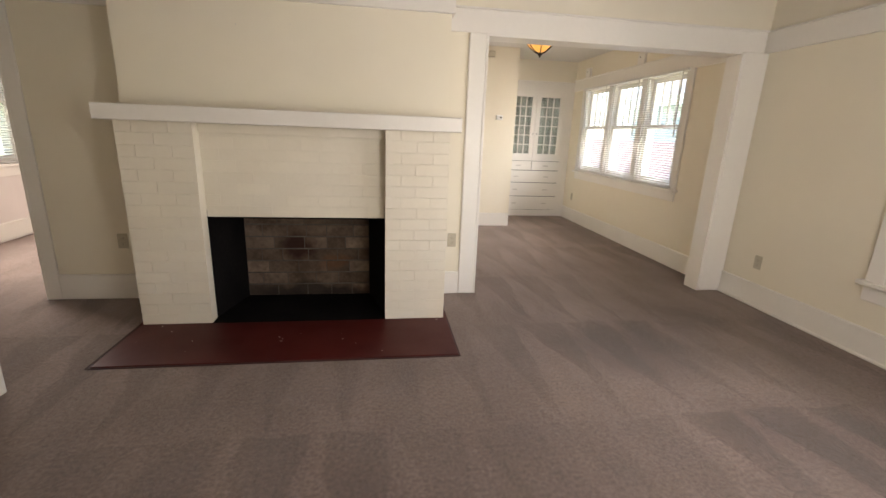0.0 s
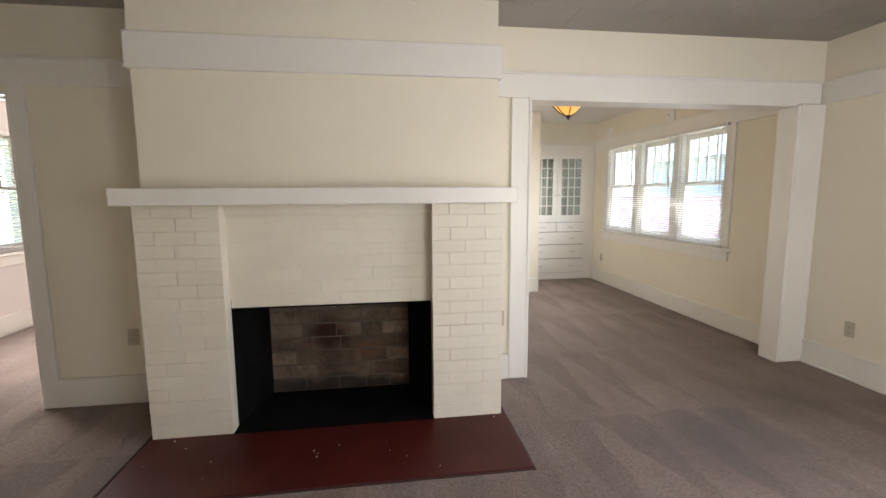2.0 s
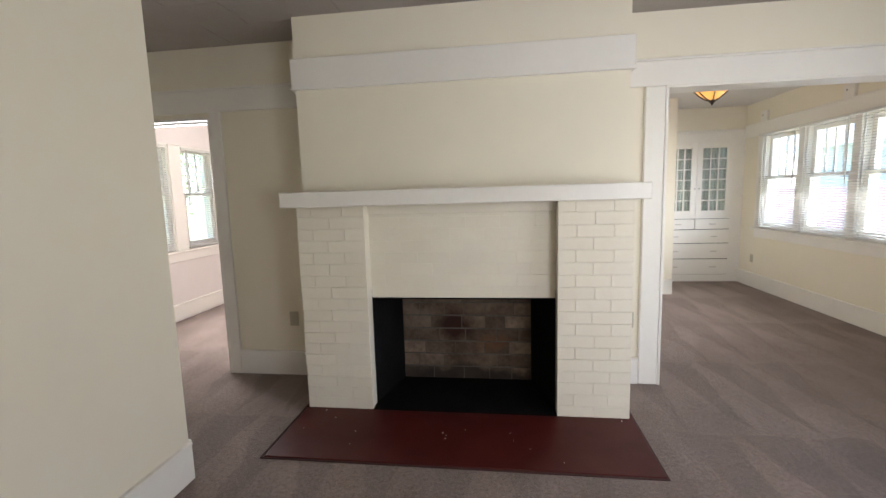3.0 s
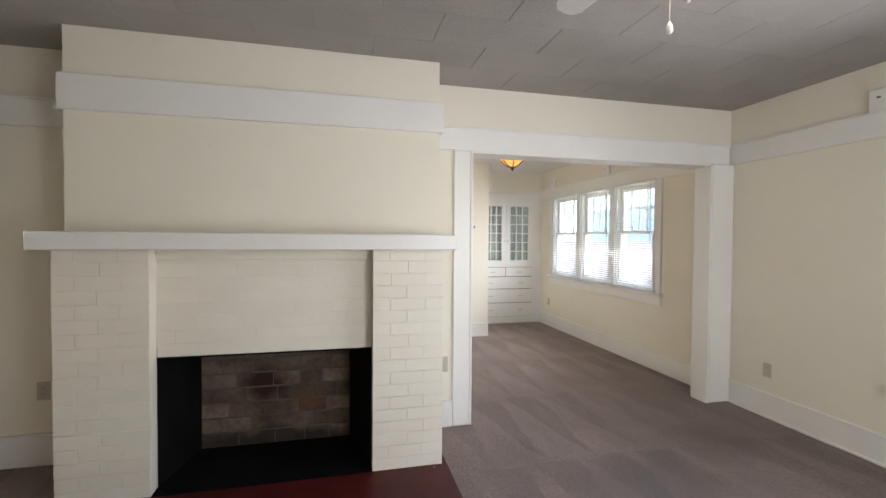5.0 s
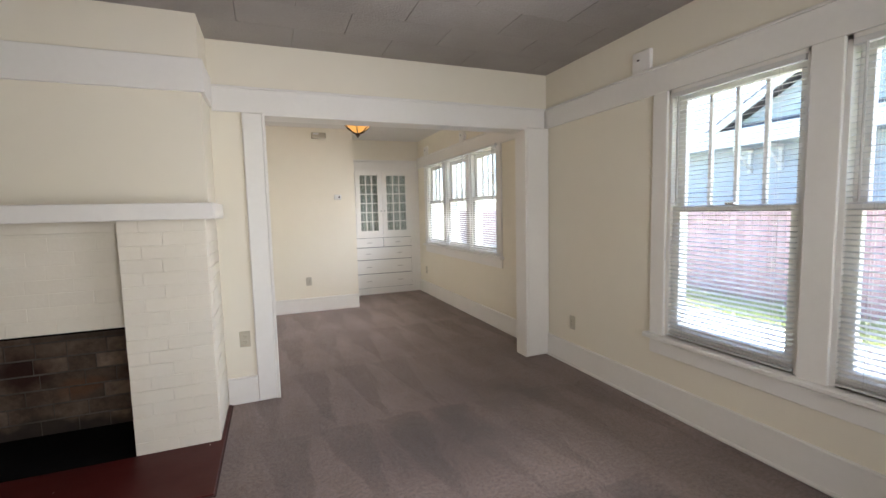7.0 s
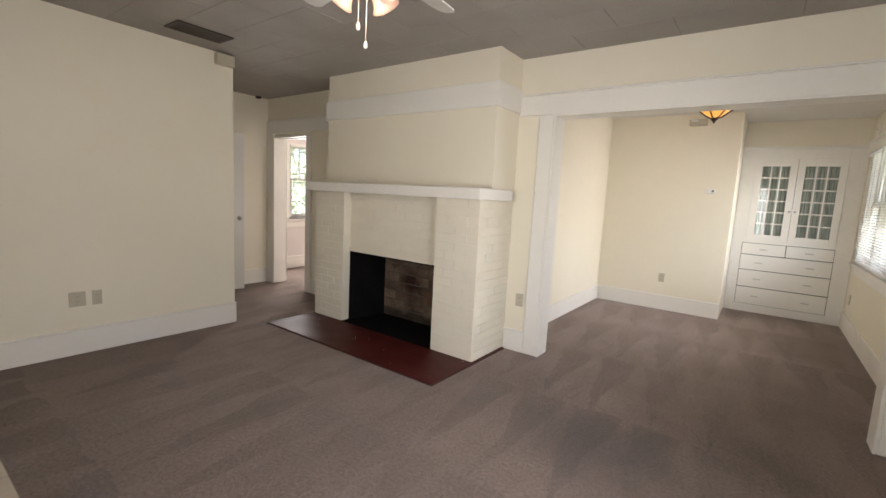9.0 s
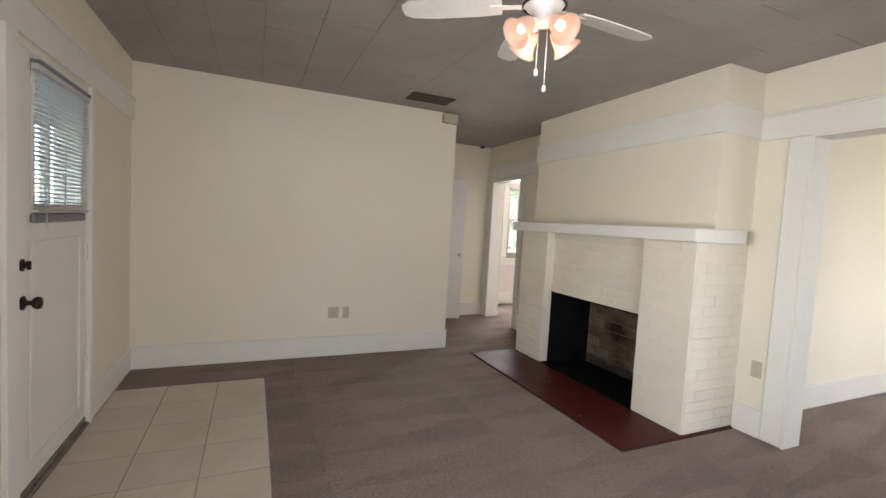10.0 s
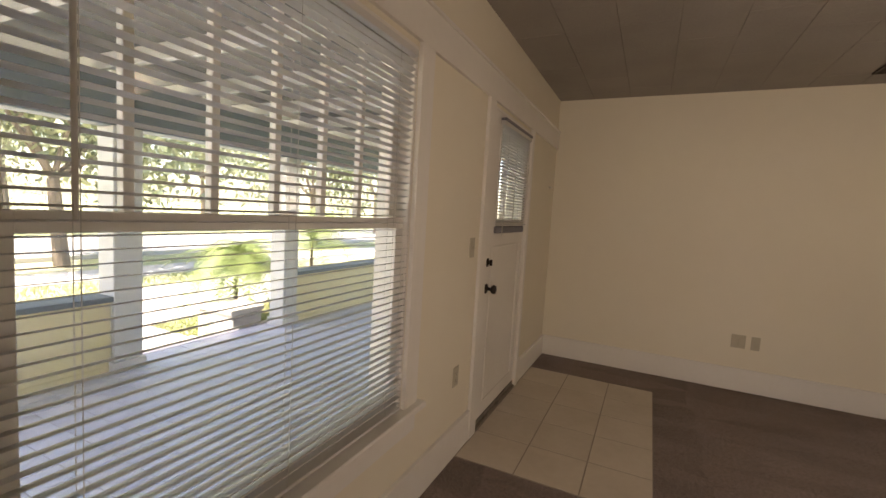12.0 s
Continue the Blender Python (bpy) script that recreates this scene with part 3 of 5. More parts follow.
rnd = random.Random(11)
for i in range(14):
    x, y, r = rnd.uniform(-1.25, 0.72), rnd.uniform(2.7, 3.2), rnd.uniform(0.002, 0.0045)
    speck = boxes((x - r, x + r, y - r * 0.7, y + r * 0.7, 0.0122, 0.0122 + r), bevel=r * 0.4)
    solo("plaster_crumb", speck, M_WALL, "tiny cream plaster crumb on the red hearth", "debris", group="plaster crumbs")


# ---- windows ----
def sash_window(name, axis, inner, out, openings, z0, z1, lites, casing=0.11, mull=0.145, label="", mat=M_TRIM):
    """Double-hung windows side by side. axis: the wall's run; inner: the wall's inner face; out: +1/-1 the way out."""
    a_lo, a_hi = openings[0][0], openings[-1][1]
    w = thing(name, (0, 0, 0), label, "", "", "structure")
    P = lambda a0, a1, d0, d1, zz0, zz1: run(axis, a0, a1, inner + out * d0, out * (d1 - d0), zz0, zz1)
    rows = [P(a_lo - casing, a_lo, -0.022, 0, z0 - 0.03, RAIL0), P(a_hi, a_hi + casing, -0.022, 0, z0 - 0.03, RAIL0)]
    for (p, q), (r, s) in zip(openings, openings[1:]):
        rows.append(P(q, r, -0.02, 0.0, z0 - 0.03, RAIL0))
        rows.append(P(q, r, 0.0, 0.14, z0, z1))
    part("casing", boxes(*rows, bevel=0.003), mat, w)
    part("window_sill", boxes(P(a_lo - casing - 0.03, a_hi + casing + 0.03, -0.06, 0.10, z0 - 0.03, z0), bevel=0.006), mat, w, "white painted window sill")
    part("apron", boxes(P(a_lo - casing, a_hi + casing, -0.018, 0, z0 - 0.135, z0 - 0.03), bevel=0.003), mat, w)
    for p, q in openings:
        fr = [P(p, p + 0.022, 0.0, 0.16, z0, z1), P(q - 0.022, q, 0.0, 0.16, z0, z1), P(p, q, 0.0, 0.16, z1 - 0.022, z1), P(p, q, 0.056, 0.18, z0 - 0.01, z0 + 0.012)]
        part("window_frame", boxes(*fr, bevel=0.002), mat, w)
        p2, q2, zm = p + 0.022, q - 0.022, (z0 + z1) / 2 + 0.045
        st = 0.055
        lower = [P(p2, p2 + st, 0.020, 0.055, z0 + 0.012, zm + 0.02), P(q2 - st, q2, 0.020, 0.055, z0 + 0.012, zm + 0.02), P(p2 + st, q2 - st, 0.020, 0.055, z0 + 0.012, z0 + 0.09), P(p2 + st, q2 - st, 0.020, 0.055, zm - 0.02, zm + 0.02)]
        part("lower_sash", boxes(*lower, bevel=0.002), mat, w)
        upper = [P(p2, p2 + st, 0.057, 0.092, zm - 0.02, z1 - 0.022), P(q2 - st, q2, 0.057, 0.092, zm - 0.02, z1 - 0.022), P(p2 + st, q2 - st, 0.057, 0.092, z1 - 0.075, z1 - 0.022), P(p2 + st, q2 - st, 0.057, 0.092, zm - 0.02, zm + 0.018)]
        us = part("upper_sash", boxes(*upper, bevel=0.002), mat, w)
        n = lites
        gw = (q2 - p2 - 2 * st) / n
        for i in range(1, n):
            c = p2 + st + i * gw
            part("muntin", boxes(P(c - 0.011, c + 0.011, 0.062, 0.088, zm + 0.018, z1 - 0.075), bevel=0.002), mat, us)
        panes = [(p2 + st, q2 - st, 0.038, z0 + 0.09, zm - 0.02)] + [(p2 + st + i * gw + 0.009, p2 + st + (i + 1) * gw - 0.009, 0.075, zm + 0.018, z1 - 0.075) for i in range(n)]
        for s, e, d, zz0, zz1 in panes:
            g = part("pane", boxes(P(s, e, d, d + 0.003, zz0, zz1)), M_GLASS, w, "clear glass pane")
            g.visible_shadow = False
        part("sash_lock", boxes(P((p + q) / 2 - 0.03, (p + q) / 2 + 0.03, 0.018, 0.045, zm + 0.02, zm + 0.034), bevel=0.004), M_CHROME, w, "small metal sash lock")
    return w


SLAT_MESH = {}
BLINDS = []


def blind(axis, inner, out, a0, a1, z0, z1, depth=0.0, tilt=8, pitch=0.027, label="white vinyl mini blind, lowered with open slats", wand=True, width=0.0305):
    cx, dd = (a0 + a1) / 2, inner + out * depth
    base = (cx, dd, z0) if axis == "x" else (dd, cx, z0)
    b = thing("window_blind", base, label, "blind", "window blinds")
    P = lambda p, q, d0, d1, zz0, zz1: run(axis, p, q, dd + d0, d1 - d0, zz0, zz1)
    part("headrail", boxes(P(a0, a1, -0.015, 0.015, z1 - 0.028, z1), bevel=0.002), M_SLAT, b)
    part("bottom_rail", boxes(P(a0, a1, -0.013, 0.013, z0, z0 + 0.012), bevel=0.003), M_SLAT, b)
    length = a1 - a0
    for f in ((0.1, 0.5, 0.9) if length > 0.9 else (0.15, 0.85)):
        c = a0 + f * length
        bm = bmesh.new()
        for d in (-0.0135, 0.0135):
            box(bm, *P(c - 0.0008, c + 0.0008, d - 0.0006, d + 0.0006, z0 + 0.01, z1 - 0.02))
        part("ladder_cord", bm, M_CORD, b, "thin white cord")
    if wand:
        c = a0 + 0.055 if wand == 1 else a1 - (0.055 if wand == 2 else wand)
        bm = bmesh.new()
        d = -0.022 * out
        p0 = (c, dd + d, z1 - 0.03) if axis == "x" else (dd + d, c, z1 - 0.03)
        p1 = (c, dd + d, max(z0 + 0.05, z1 - 0.70)) if axis == "x" else (dd + d, c, max(z0 + 0.05, z1 - 0.70))
        tube(bm, p0, p1, 0.0055, seg=8)
        part("wand", bm, M_CORD, b, "thin tilt wand")
    BLINDS.append((b, axis, dd, out, a0, a1, z0, z1, tilt, pitch, width))
    return b


win_e = [(0.78, 1.535), (1.665, 2.45)]
sash_window("window_living_east", "y", XR, 1, win_e, W2[2], W2[3], 4, label="white double-hung window pair with four upper lites")
dw = (W3[1] - W3[0] - 2 * 0.10) / 3
win_d = [(W3[0] + i * (dw + 0.10), W3[0] + i * (dw + 0.10) + dw) for i in range(3)]
sash_window("window_dining", "y", XR, 1, win_d, W3[2], W3[3], 4, label="row of three white double-hung windows")
sash_window("window_front", "x", YF, -1, [(W1[0], W1[1])], W1[2], W1[3], 6, label="wide white double-hung front window with upper lites")
sash_window("window_bedroom", "y", XB, -1, [(4.62, 5.31), (5.50, 6.10)], W4[2], W4[3], 3, label="white double-hung bedroom window pair")
for p, q in win_e:
    blind("y", XR, 1, p + 0.025, q - 0.025, W2[2] + 0.012, W2[3] - 0.024, tilt=8, wand=2)
for p, q in win_d:
    blind("y", XR, 1, p - 0.046, q + 0.046, W3[2] + 0.012, W3[3] + 0.012, depth=-0.0385, tilt=14, wand=1)
blind("x", YF, -1, W1[0] + 0.025, W1[1] - 0.025, W1[2] + 0.01, W1[3] - 0.024, tilt=10, wand=0.118)
for p, q in ((4.62, 5.31), (5.50, 6.10)):
    blind("y", XB, -1, p + 0.025, q - 0.025, W4[2] + 0.01, W4[3] - 0.024, tilt=-24)

# ---- front door ----
door = thing("door_1", (DR1, YF - 0.03, 0), "white painted panelled front door with a glazed top light", "", "", "structure")
DY0, DY1 = YF - 0.05, YF - 0.004              # door leaf faces: outside, inside
GX0, GX1, GZ0, GZ1 = -0.465, 0.15, 1.37, 1.985
part("leaf", boxes((DR0 + 0.006, GX0, DY0, DY1, 0.02, 2.07), (GX1, DR1 - 0.006, DY0, DY1, 0.02, 2.07), (GX0, GX1, DY0, DY1, 0.02, GZ0), (GX0, GX1, DY0, DY1, GZ1, 2.07)), M_TRIM, door)
part("panel_mould", boxes((-0.455, -0.435, DY1, DY1 + 0.009, 0.16, 1.19), (0.165, 0.18, DY1, DY1 + 0.006, 0.16, 1.19), (-0.455, 0.18, DY1, DY1 + 0.006, 1.19, 1.205), (-0.455, 0.18, DY1, DY1 + 0.006, 0.145, 0.16), bevel=0.003), M_TRIM, door)
part("glazing_bead", boxes((GX0 - 0.01, GX0 + 0.012, DY1, DY1 + 0.008, GZ0, GZ1), (GX1 - 0.012, GX1 + 0.01, DY1, DY1 + 0.008, GZ0, GZ1), (GX0, GX1, DY1, DY1 + 0.008, GZ0 - 0.01, GZ0 + 0.012), (GX0, GX1, DY1, DY1 + 0.008, GZ1 - 0.012, GZ1 + 0.01), bevel=0.002), M_TRIM, door)
for i in (1, 2):
    c = GX0 + (GX1 - GX0) * i / 3
    part("muntin", boxes((c - 0.012, c + 0.012, DY0 + 0.005, DY1 - 0.005, GZ0, GZ1)), M_TRIM, door)
g = part("pane", boxes((GX0, GX1, YF - 0.03, YF - 0.027, GZ0, GZ1)), M_GLASS, door, "clear glass pane")
g.visible_shadow = False
kn = bmesh.new()
lathe(kn, [(0.0, 0.0), (0.031, 0.0), (0.033, 0.006), (0.022, 0.012), (0.011, 0.016), (0.011, 0.036), (0.024, 0.042), (0.030, 0.055), (0.026, 0.068), (0.0, 0.074)], (0.248, DY1, 0.93), (0, 1, 0))
part("door_knob", kn, M_DARK, door, "dark bronze door knob", smooth=True)
kn = bmesh.new()
lathe(kn, [(0.0, 0.0), (0.028, 0.0), (0.028, 0.006), (0.012, 0.012), (0.012, 0.018), (0.0, 0.018)], (0.25, DY1, 1.102), (0, 1, 0))
box(kn, 0.245, 0.255, DY1 + 0.018, DY1 + 0.034, 1.082, 1.122, bevel=0.002)
part("deadbolt", kn, M_DARK, door, "dark bronze thumb-turn deadbolt")
for z in (0.35, 1.05, 1.75):
    part("hinge", boxes((DR0 - 0.012, DR0 + 0.02, DY1, DY1 + 0.012, z, z + 0.09), bevel=0.003), M_TRIM, door, "painted hinge")
part("kick_weatherstrip", boxes((DR0 + 0.01, DR1 - 0.01, DY1, DY1 + 0.006, 0.02, 0.05)), M_THRESH, door, "dark worn weatherstrip")
shape("trim_front_door", boxes((DR1, DR1 + 0.11, YF, YF + 0.022, 0, RAIL0), (DR0 - 0.055, DR0, YF, YF + 0.026, 0, RAIL0), bevel=0.004), M_TRIM, "white painted front door casing")
shape("trim_front_jamb", boxes((DR1 - 0.004, DR1, YF - 0.16, YF, 0, DRZ), (DR0, DR0 + 0.004, YF - 0.16, YF, 0, DRZ), (DR0, DR1, YF - 0.16, YF, DRZ - 0.015, DRZ)), M_TRIM, "white painted door jamb")
shape("threshold", boxes((DR0 + 0.004, DR1 - 0.004, YF - 0.16, YF + 0.02, 0.0, 0.018), bevel=0.005), M_THRESH, "worn metal and wood threshold")
blind("x", YF - 0.004, 1, GX0 - 0.03, GX1 + 0.03, GZ0 - 0.03, GZ1 + 0.03, depth=0.022, tilt=16, pitch=0.021, wand=0, width=0.024, label="small white mini blind on the front door")

door_blind = [b[0] for b in BLINDS][-1]
part("top_bracket", boxes((GX0 - 0.03, GX1 + 0.02, YF - 0.0025, YF + 0.038, GZ1 + 0.031, GZ1 + 0.05), bevel=0.003), M_BLUEGREY, door_blind, "dark grey bracket strip over the blind")
part("hold_down", boxes((GX0 - 0.025, GX1 + 0.03, YF - 0.0025, YF + 0.016, GZ0 - 0.082, GZ0 - 0.034), bevel=0.008), M_BLUEGREY, door_blind, "grey hold-down strip under the blind")
bm = bmesh.new()
for x in (0.075, 0.06):
    tube(bm, (x, YF + 0.012, GZ1), (x, YF + 0.022, GZ0 - 0.17 + x), 0.0016, seg=5)
part("pull_cord", bm, M_SLAT, door_blind, "thin white pull cord")

# entry tiles
grout = shape("floor_entry", boxes((-1.098, 0.652, YF + 0.018, 0.592, 0.0, 0.004)), M_GROUT, "tan grout bed of the tiled entry")

# ---- hall door, ajar ----
hd = thing("door_2", (XH, 2.58, 0), "white panelled hall door standing ajar", "", "", "structure")
hb = boxes((0, 0.035, 0, 0.11, 0.012, 2.03), (0, 0.035, 0.63, 0.745, 0.012, 2.03), (0, 0.035, 0.11, 0.63, 0.012, 0.24), (0, 0.035, 0.11, 0.63, 1.92, 2.03), (0, 0.035, 0.11, 0.63, 0.86, 1.0), (0.012, 0.023, 0.11, 0.63, 0.24, 1.92))
me = mesh_from("leaf", hb, M_TRIM)
ob = new("leaf", me)
ob.parent = hd
hd.rotation_euler = (0, 0, radians(-20))
kb = bmesh.new()
lathe(kb, [(0, 0), (0.026, 0), (0.026, 0.005), (0.01, 0.01), (0.01, 0.03), (0.024, 0.036), (0.027, 0.048), (0.018, 0.06), (0, 0.062)], (0.035, 0.69, 0.95), (1, 0, 0), 16)
ob = new("door_knob", mesh_from("door_knob", kb, M_CHROME, smooth=True))
ob.parent = hd
tagged(ob, "brushed nickel door knob")

# bedroom door, swung open into the bedroom
bd3 = thing("door_3", (LO0 - 0.012, YD + 0.022, 0), "white painted bedroom door standing open", "", "", "structure")
ob = new("leaf", mesh_from("leaf", boxes((-0.72, 0.0, 0.0, 0.035, 0.012, 2.03), bevel=0.003), M_TRIM))
ob.parent = bd3
for z in (0.25, 1.75):
    ob = new("hinge", mesh_from("hinge", boxes((-0.004, 0.012, -0.012, 0.002, z, z + 0.09), bevel=0.002), M_TRIM))
    ob.parent = bd3
bd3.rotation_euler = (0, 0, radians(-28))

# ---- china cabinet ----
M_PULL = material("painted_pull", (0.56, 0.53, 0.48), 0.4)
CX0, CX1, CT = NX + 0.002, XR - 0.002, 2.21
cab = thing("china_cabinet", ((CX0 + CX1) / 2, YC + 0.1, 0), "built-in white china cabinet with glass doors over drawers", "cabinet")
part("carcass", boxes((CX0, CX1, YC + 0.02, YC + 0.34, 0.0, 1.0), (CX0, CX0 + 0.03, YC + 0.02, YC + 0.34, 1.0, CT), (CX1 - 0.1, CX1, YC + 0.02, YC + 0.34, 1.0, CT), (CX0 + 0.03, CX1 - 0.1, YC + 0.33, YC + 0.34, 1.0, CT), (CX0, CX1, YC + 0.02, YC + 0.34, CT - 0.02, CT)), M_TRIM, cab)
part("face_frame", boxes((CX0, CX0 + 0.12, YC, YC + 0.02, 0.06, 1.0), (CX0, CX0 + 0.16, YC, YC + 0.02, 1.0, CT), (CX1 - 0.165, CX1, YC, YC + 0.02, 0.06, CT), (CX0 + 0.16, CX1 - 0.165, YC, YC + 0.02, 2.08, CT), (CX0 + 0.12, CX1 - 0.165, YC, YC + 0.02, 0.06, 0.11), (CX0 + 0.12, CX1 - 0.165, YC, YC + 0.02, 0.955, 1.0), bevel=0.002), M_TRIM, cab)
part("plinth", boxes((CX0, CX1, YC + 0.01, YC + 0.02, 0.0, 0.06)), M_TRIM, cab)
part("crown", boxes((CX0 - 0.02, CX1, YC - 0.03, YC + 0.02, CT, CT + 0.03), bevel=0.004), M_TRIM, cab)
part("inside", boxes((CX0 + 0.03, CX1 - 0.1, YC + 0.322, YC + 0.33, 1.0, CT - 0.02)), M_CABIN, cab, "dim grey-green cabinet inside")
vs, fs = [], []
for k in range(121):
    x = CX0 + 0.04 + (CX1 - CX0 - 0.15) * k / 120
    y = YC + 0.045 + 0.008 * math.sin(k * 1.1) + 0.004 * math.sin(k * 2.7)
    vs += [(x, y, 1.03), (x, y, CT - 0.05)]
for k in range(120):
    fs.append((2 * k, 2 * k + 2, 2 * k + 3, 2 * k + 1))
bm = bmesh.new()
rows = [bm.verts.new(v) for v in vs]
for f in fs:
    bm.faces.new([rows[k] for k in f])
part("curtain", bm, M_FABRIC, cab, "grey-green gathered sheer curtain behind the glass")
for z in (1.26, 1.50, 1.75, 1.98):
    part("shelf", boxes((CX0 + 0.03, CX1 - 0.1, YC + 0.065, YC + 0.32, z, z + 0.018)), M_TRIM, cab)
D0, D1 = CX0 + 0.12, CX1 - 0.165
DM = (D0 + D1) / 2
for p, q, kx in ((D0 + 0.04, DM - 0.002, DM - 0.03), (DM + 0.002, D1 - 0.003, DM + 0.03)):
    s = 0.075
    dd = part("cabinet_door", boxes((p, p + s, YC - 0.018, YC, 1.0, 2.08), (q - s, q, YC - 0.018, YC, 1.0, 2.08), (p + s, q - s, YC - 0.018, YC, 1.0, 1.075), (p + s, q - s, YC - 0.018, YC, 1.985, 2.08), bevel=0.002), M_TRIM, cab)
    for i in (1, 2):
        c = p + s + (q - p - 2 * s) * i / 3
        part("muntin", boxes((c - 0.009, c + 0.009, YC - 0.016, YC - 0.004, 1.075, 1.985)), M_TRIM, dd)
    for i in range(1, 6):
        z = 1.075 + 0.91 * i / 6
        part("muntin", boxes((p + s, q - s, YC - 0.0155, YC - 0.0045, z - 0.009, z + 0.009)), M_TRIM, dd)
    g = part("pane", boxes((p + s, q - s, YC - 0.003, YC - 0.001, 1.075, 1.985)), M_GLASS, dd, "clear glass")
    g.visible_shadow = False
    kb = bmesh.new()
    lathe(kb, [(0, 0), (0.006, 0), (0.006, 0.012), (0.013, 0.018), (0.011, 0.026), (0, 0.028)], (kx, YC - 0.018, 1.4), (0, -1, 0), 12)
    part("door_handle", kb, M_CHROME, dd, "small metal knob", smooth=True)
rows = [(D0 + 0.005, DM - 0.004, 0.799, 0.95), (DM + 0.004, D1 - 0.005, 0.799, 0.95), (D0 + 0.005, D1 - 0.005, 0.59, 0.79), (D0 + 0.005, D1 - 0.005, 0.354, 0.581), (D0 + 0.005, D1 - 0.005, 0.115, 0.344)]
for p, q, z0, z1 in rows:
    d = part("drawer", boxes((p, q, YC - 0.018, YC + 0.015, z0, z1), bevel=0.004), M_TRIM, cab)
    for f in ((0.5,) if q - p < 0.7 else (0.22, 0.78)):
        c = p + f * (q - p)
        bm = boxes((c - 0.04, c - 0.032, YC - 0.036, YC - 0.018, (z0 + z1) / 2 - 0.006, (z0 + z1) / 2 + 0.006), (c + 0.032, c + 0.04, YC - 0.036, YC - 0.018, (z0 + z1) / 2 - 0.006, (z0 + z1) / 2 + 0.006), (c - 0.042, c + 0.042, YC - 0.044, YC - 0.034, (z0 + z1) / 2 - 0.007, (z0 + z1) / 2 + 0.007), bevel=0.002)
        part("drawer_pull", bm, M_PULL, d, "small painted bar pull")
# near-black sheet behind the drawers paints the shade in their gaps
part("drawer_gap", boxes((D0, D1, YC - 0.001, YC + 0.012, 0.11, 0.955)), M_SLOT, cab, "dark sheet for the shade in the gaps round the drawers")
shape("trim_alcove_rail", boxes((NX, XR, YC + 0.34, YC + 0.36, CT, CT + 0.04)), M_TRIM, "white rail behind the cabinet top")
shape("wall_alcove_head", boxes((NX, XR, YC, YC + 0.12, CT + 0.031, HD)), M_WALL, "cream wall above the china cabinet")


# ---- wall plates ----
def outlet(axis, a, c, side, z, switch=False, label="almond duplex outlet", half=0.036):
    P = lambda a0, a1, d0, d1, z0, z1: run(axis, a + a0, a + a1, c + side * d0, side * (d1 - d0), z + z0, z + z1)
    base = (a, c, z - 0.06) if axis == "x" else (c, a, z - 0.06)
    o = thing("light_switch" if switch else "wall_outlet", base, label, "switch" if switch else "outlet")
    part("cover_plate", boxes(P(-half, half, 0.0005, 0.006, -0.058, 0.058), bevel=0.002), M_ALMOND, o)
    if switch:
        part("toggle", boxes(P(-0.005, 0.005, 0.006, 0.018, -0.006, 0.014), bevel=0.001), M_ALMOND, o)
    else:
        for dz in (-0.02, 0.02):
            f = part("socket_face", boxes(P(-0.016, 0.016, 0.006, 0.008, dz - 0.014, dz + 0.014), bevel=0.0015), M_ALMOND, o)
            part("slot", boxes(P(-0.008, -0.006, 0.008, 0.0085, dz - 0.004, dz + 0.006), P(0.006, 0.008, 0.008, 0.0085, dz - 0.004, dz + 0.006), P(-0.002, 0.002, 0.008, 0.0085, dz - 0.011, dz - 0.007)), M_SLOT, f)
    return o


outlet("x", -1.655, YW, -1, 0.465, label="almond duplex outlet on the cream wall beside the brick pier")
outlet("x", 0.905, YW, -1, 0.478, label="almond duplex outlet between fireplace and opening")
outlet("y", 3.40, XR, -1, 0.38, label="almond duplex outlet above the east baseboard")
outlet("y", 1.230, XL, 1, 0.437, half=0.052, label="almond wide outlet above the west baseboard")
outlet("y", 1.355, XL, 1, 0.435, label="small almond outlet beside a wider one", half=0.032)
outlet("x", 0.675, YF, 1, 0.483, label="almond outlet beside the front door")
outlet("x", 0.55, YF, 1, 1.212, switch=True, label="almond light switch beside the front door")
outlet("x", 1.578, YN, -1, 0.434, label="almond outlet on the dining room wall")
outlet("y", 7.2, XR, -1, 0.40, label="almond outlet below the dining windows")

# thermostat
th = thing("thermostat", (2.027, YN, 1.55), "small white thermostat with a round dial", "thermostat")
part("body", boxes((1.975, 2.075, YN - 0.022, YN - 0.0005, 1.572, 1.64), bevel=0.006), M_WHITEP, th)
kb = bmesh.new()
lathe(kb, [(0.0, 0.0), (0.013, 0.0), (0.012, 0.006), (0.0, 0.006)], (2.045, YN - 0.022, 1.607), (0, -1, 0), 16)
part("dial", kb, M_DARK, th, "dark round dial")

# door chime above the nib wall
ch = thing("door_chime", (1.80, YN, 2.41), "small off-white door chime box high on the wall", "chime")
part("body", boxes((1.70, 1.90, YN - 0.05, YN - 0.0005, 2.41, 2.49), bevel=0.008), M_ALMOND, ch)
part("foot", boxes((1.72, 1.80, YN - 0.055, YN - 0.05, 2.46, 2.485), bevel=0.002), M_WHITEP, ch)

# small box high on the end of the west wall
bx = thing("junction_box", (XL, 2.38, 2.46), "small painted box under the ceiling", "box")
part("body", boxes((XL + 0.0005, XL + 0.06, 2.30, 2.465, 2.465, 2.565), bevel=0.006), M_ALMOND, bx)

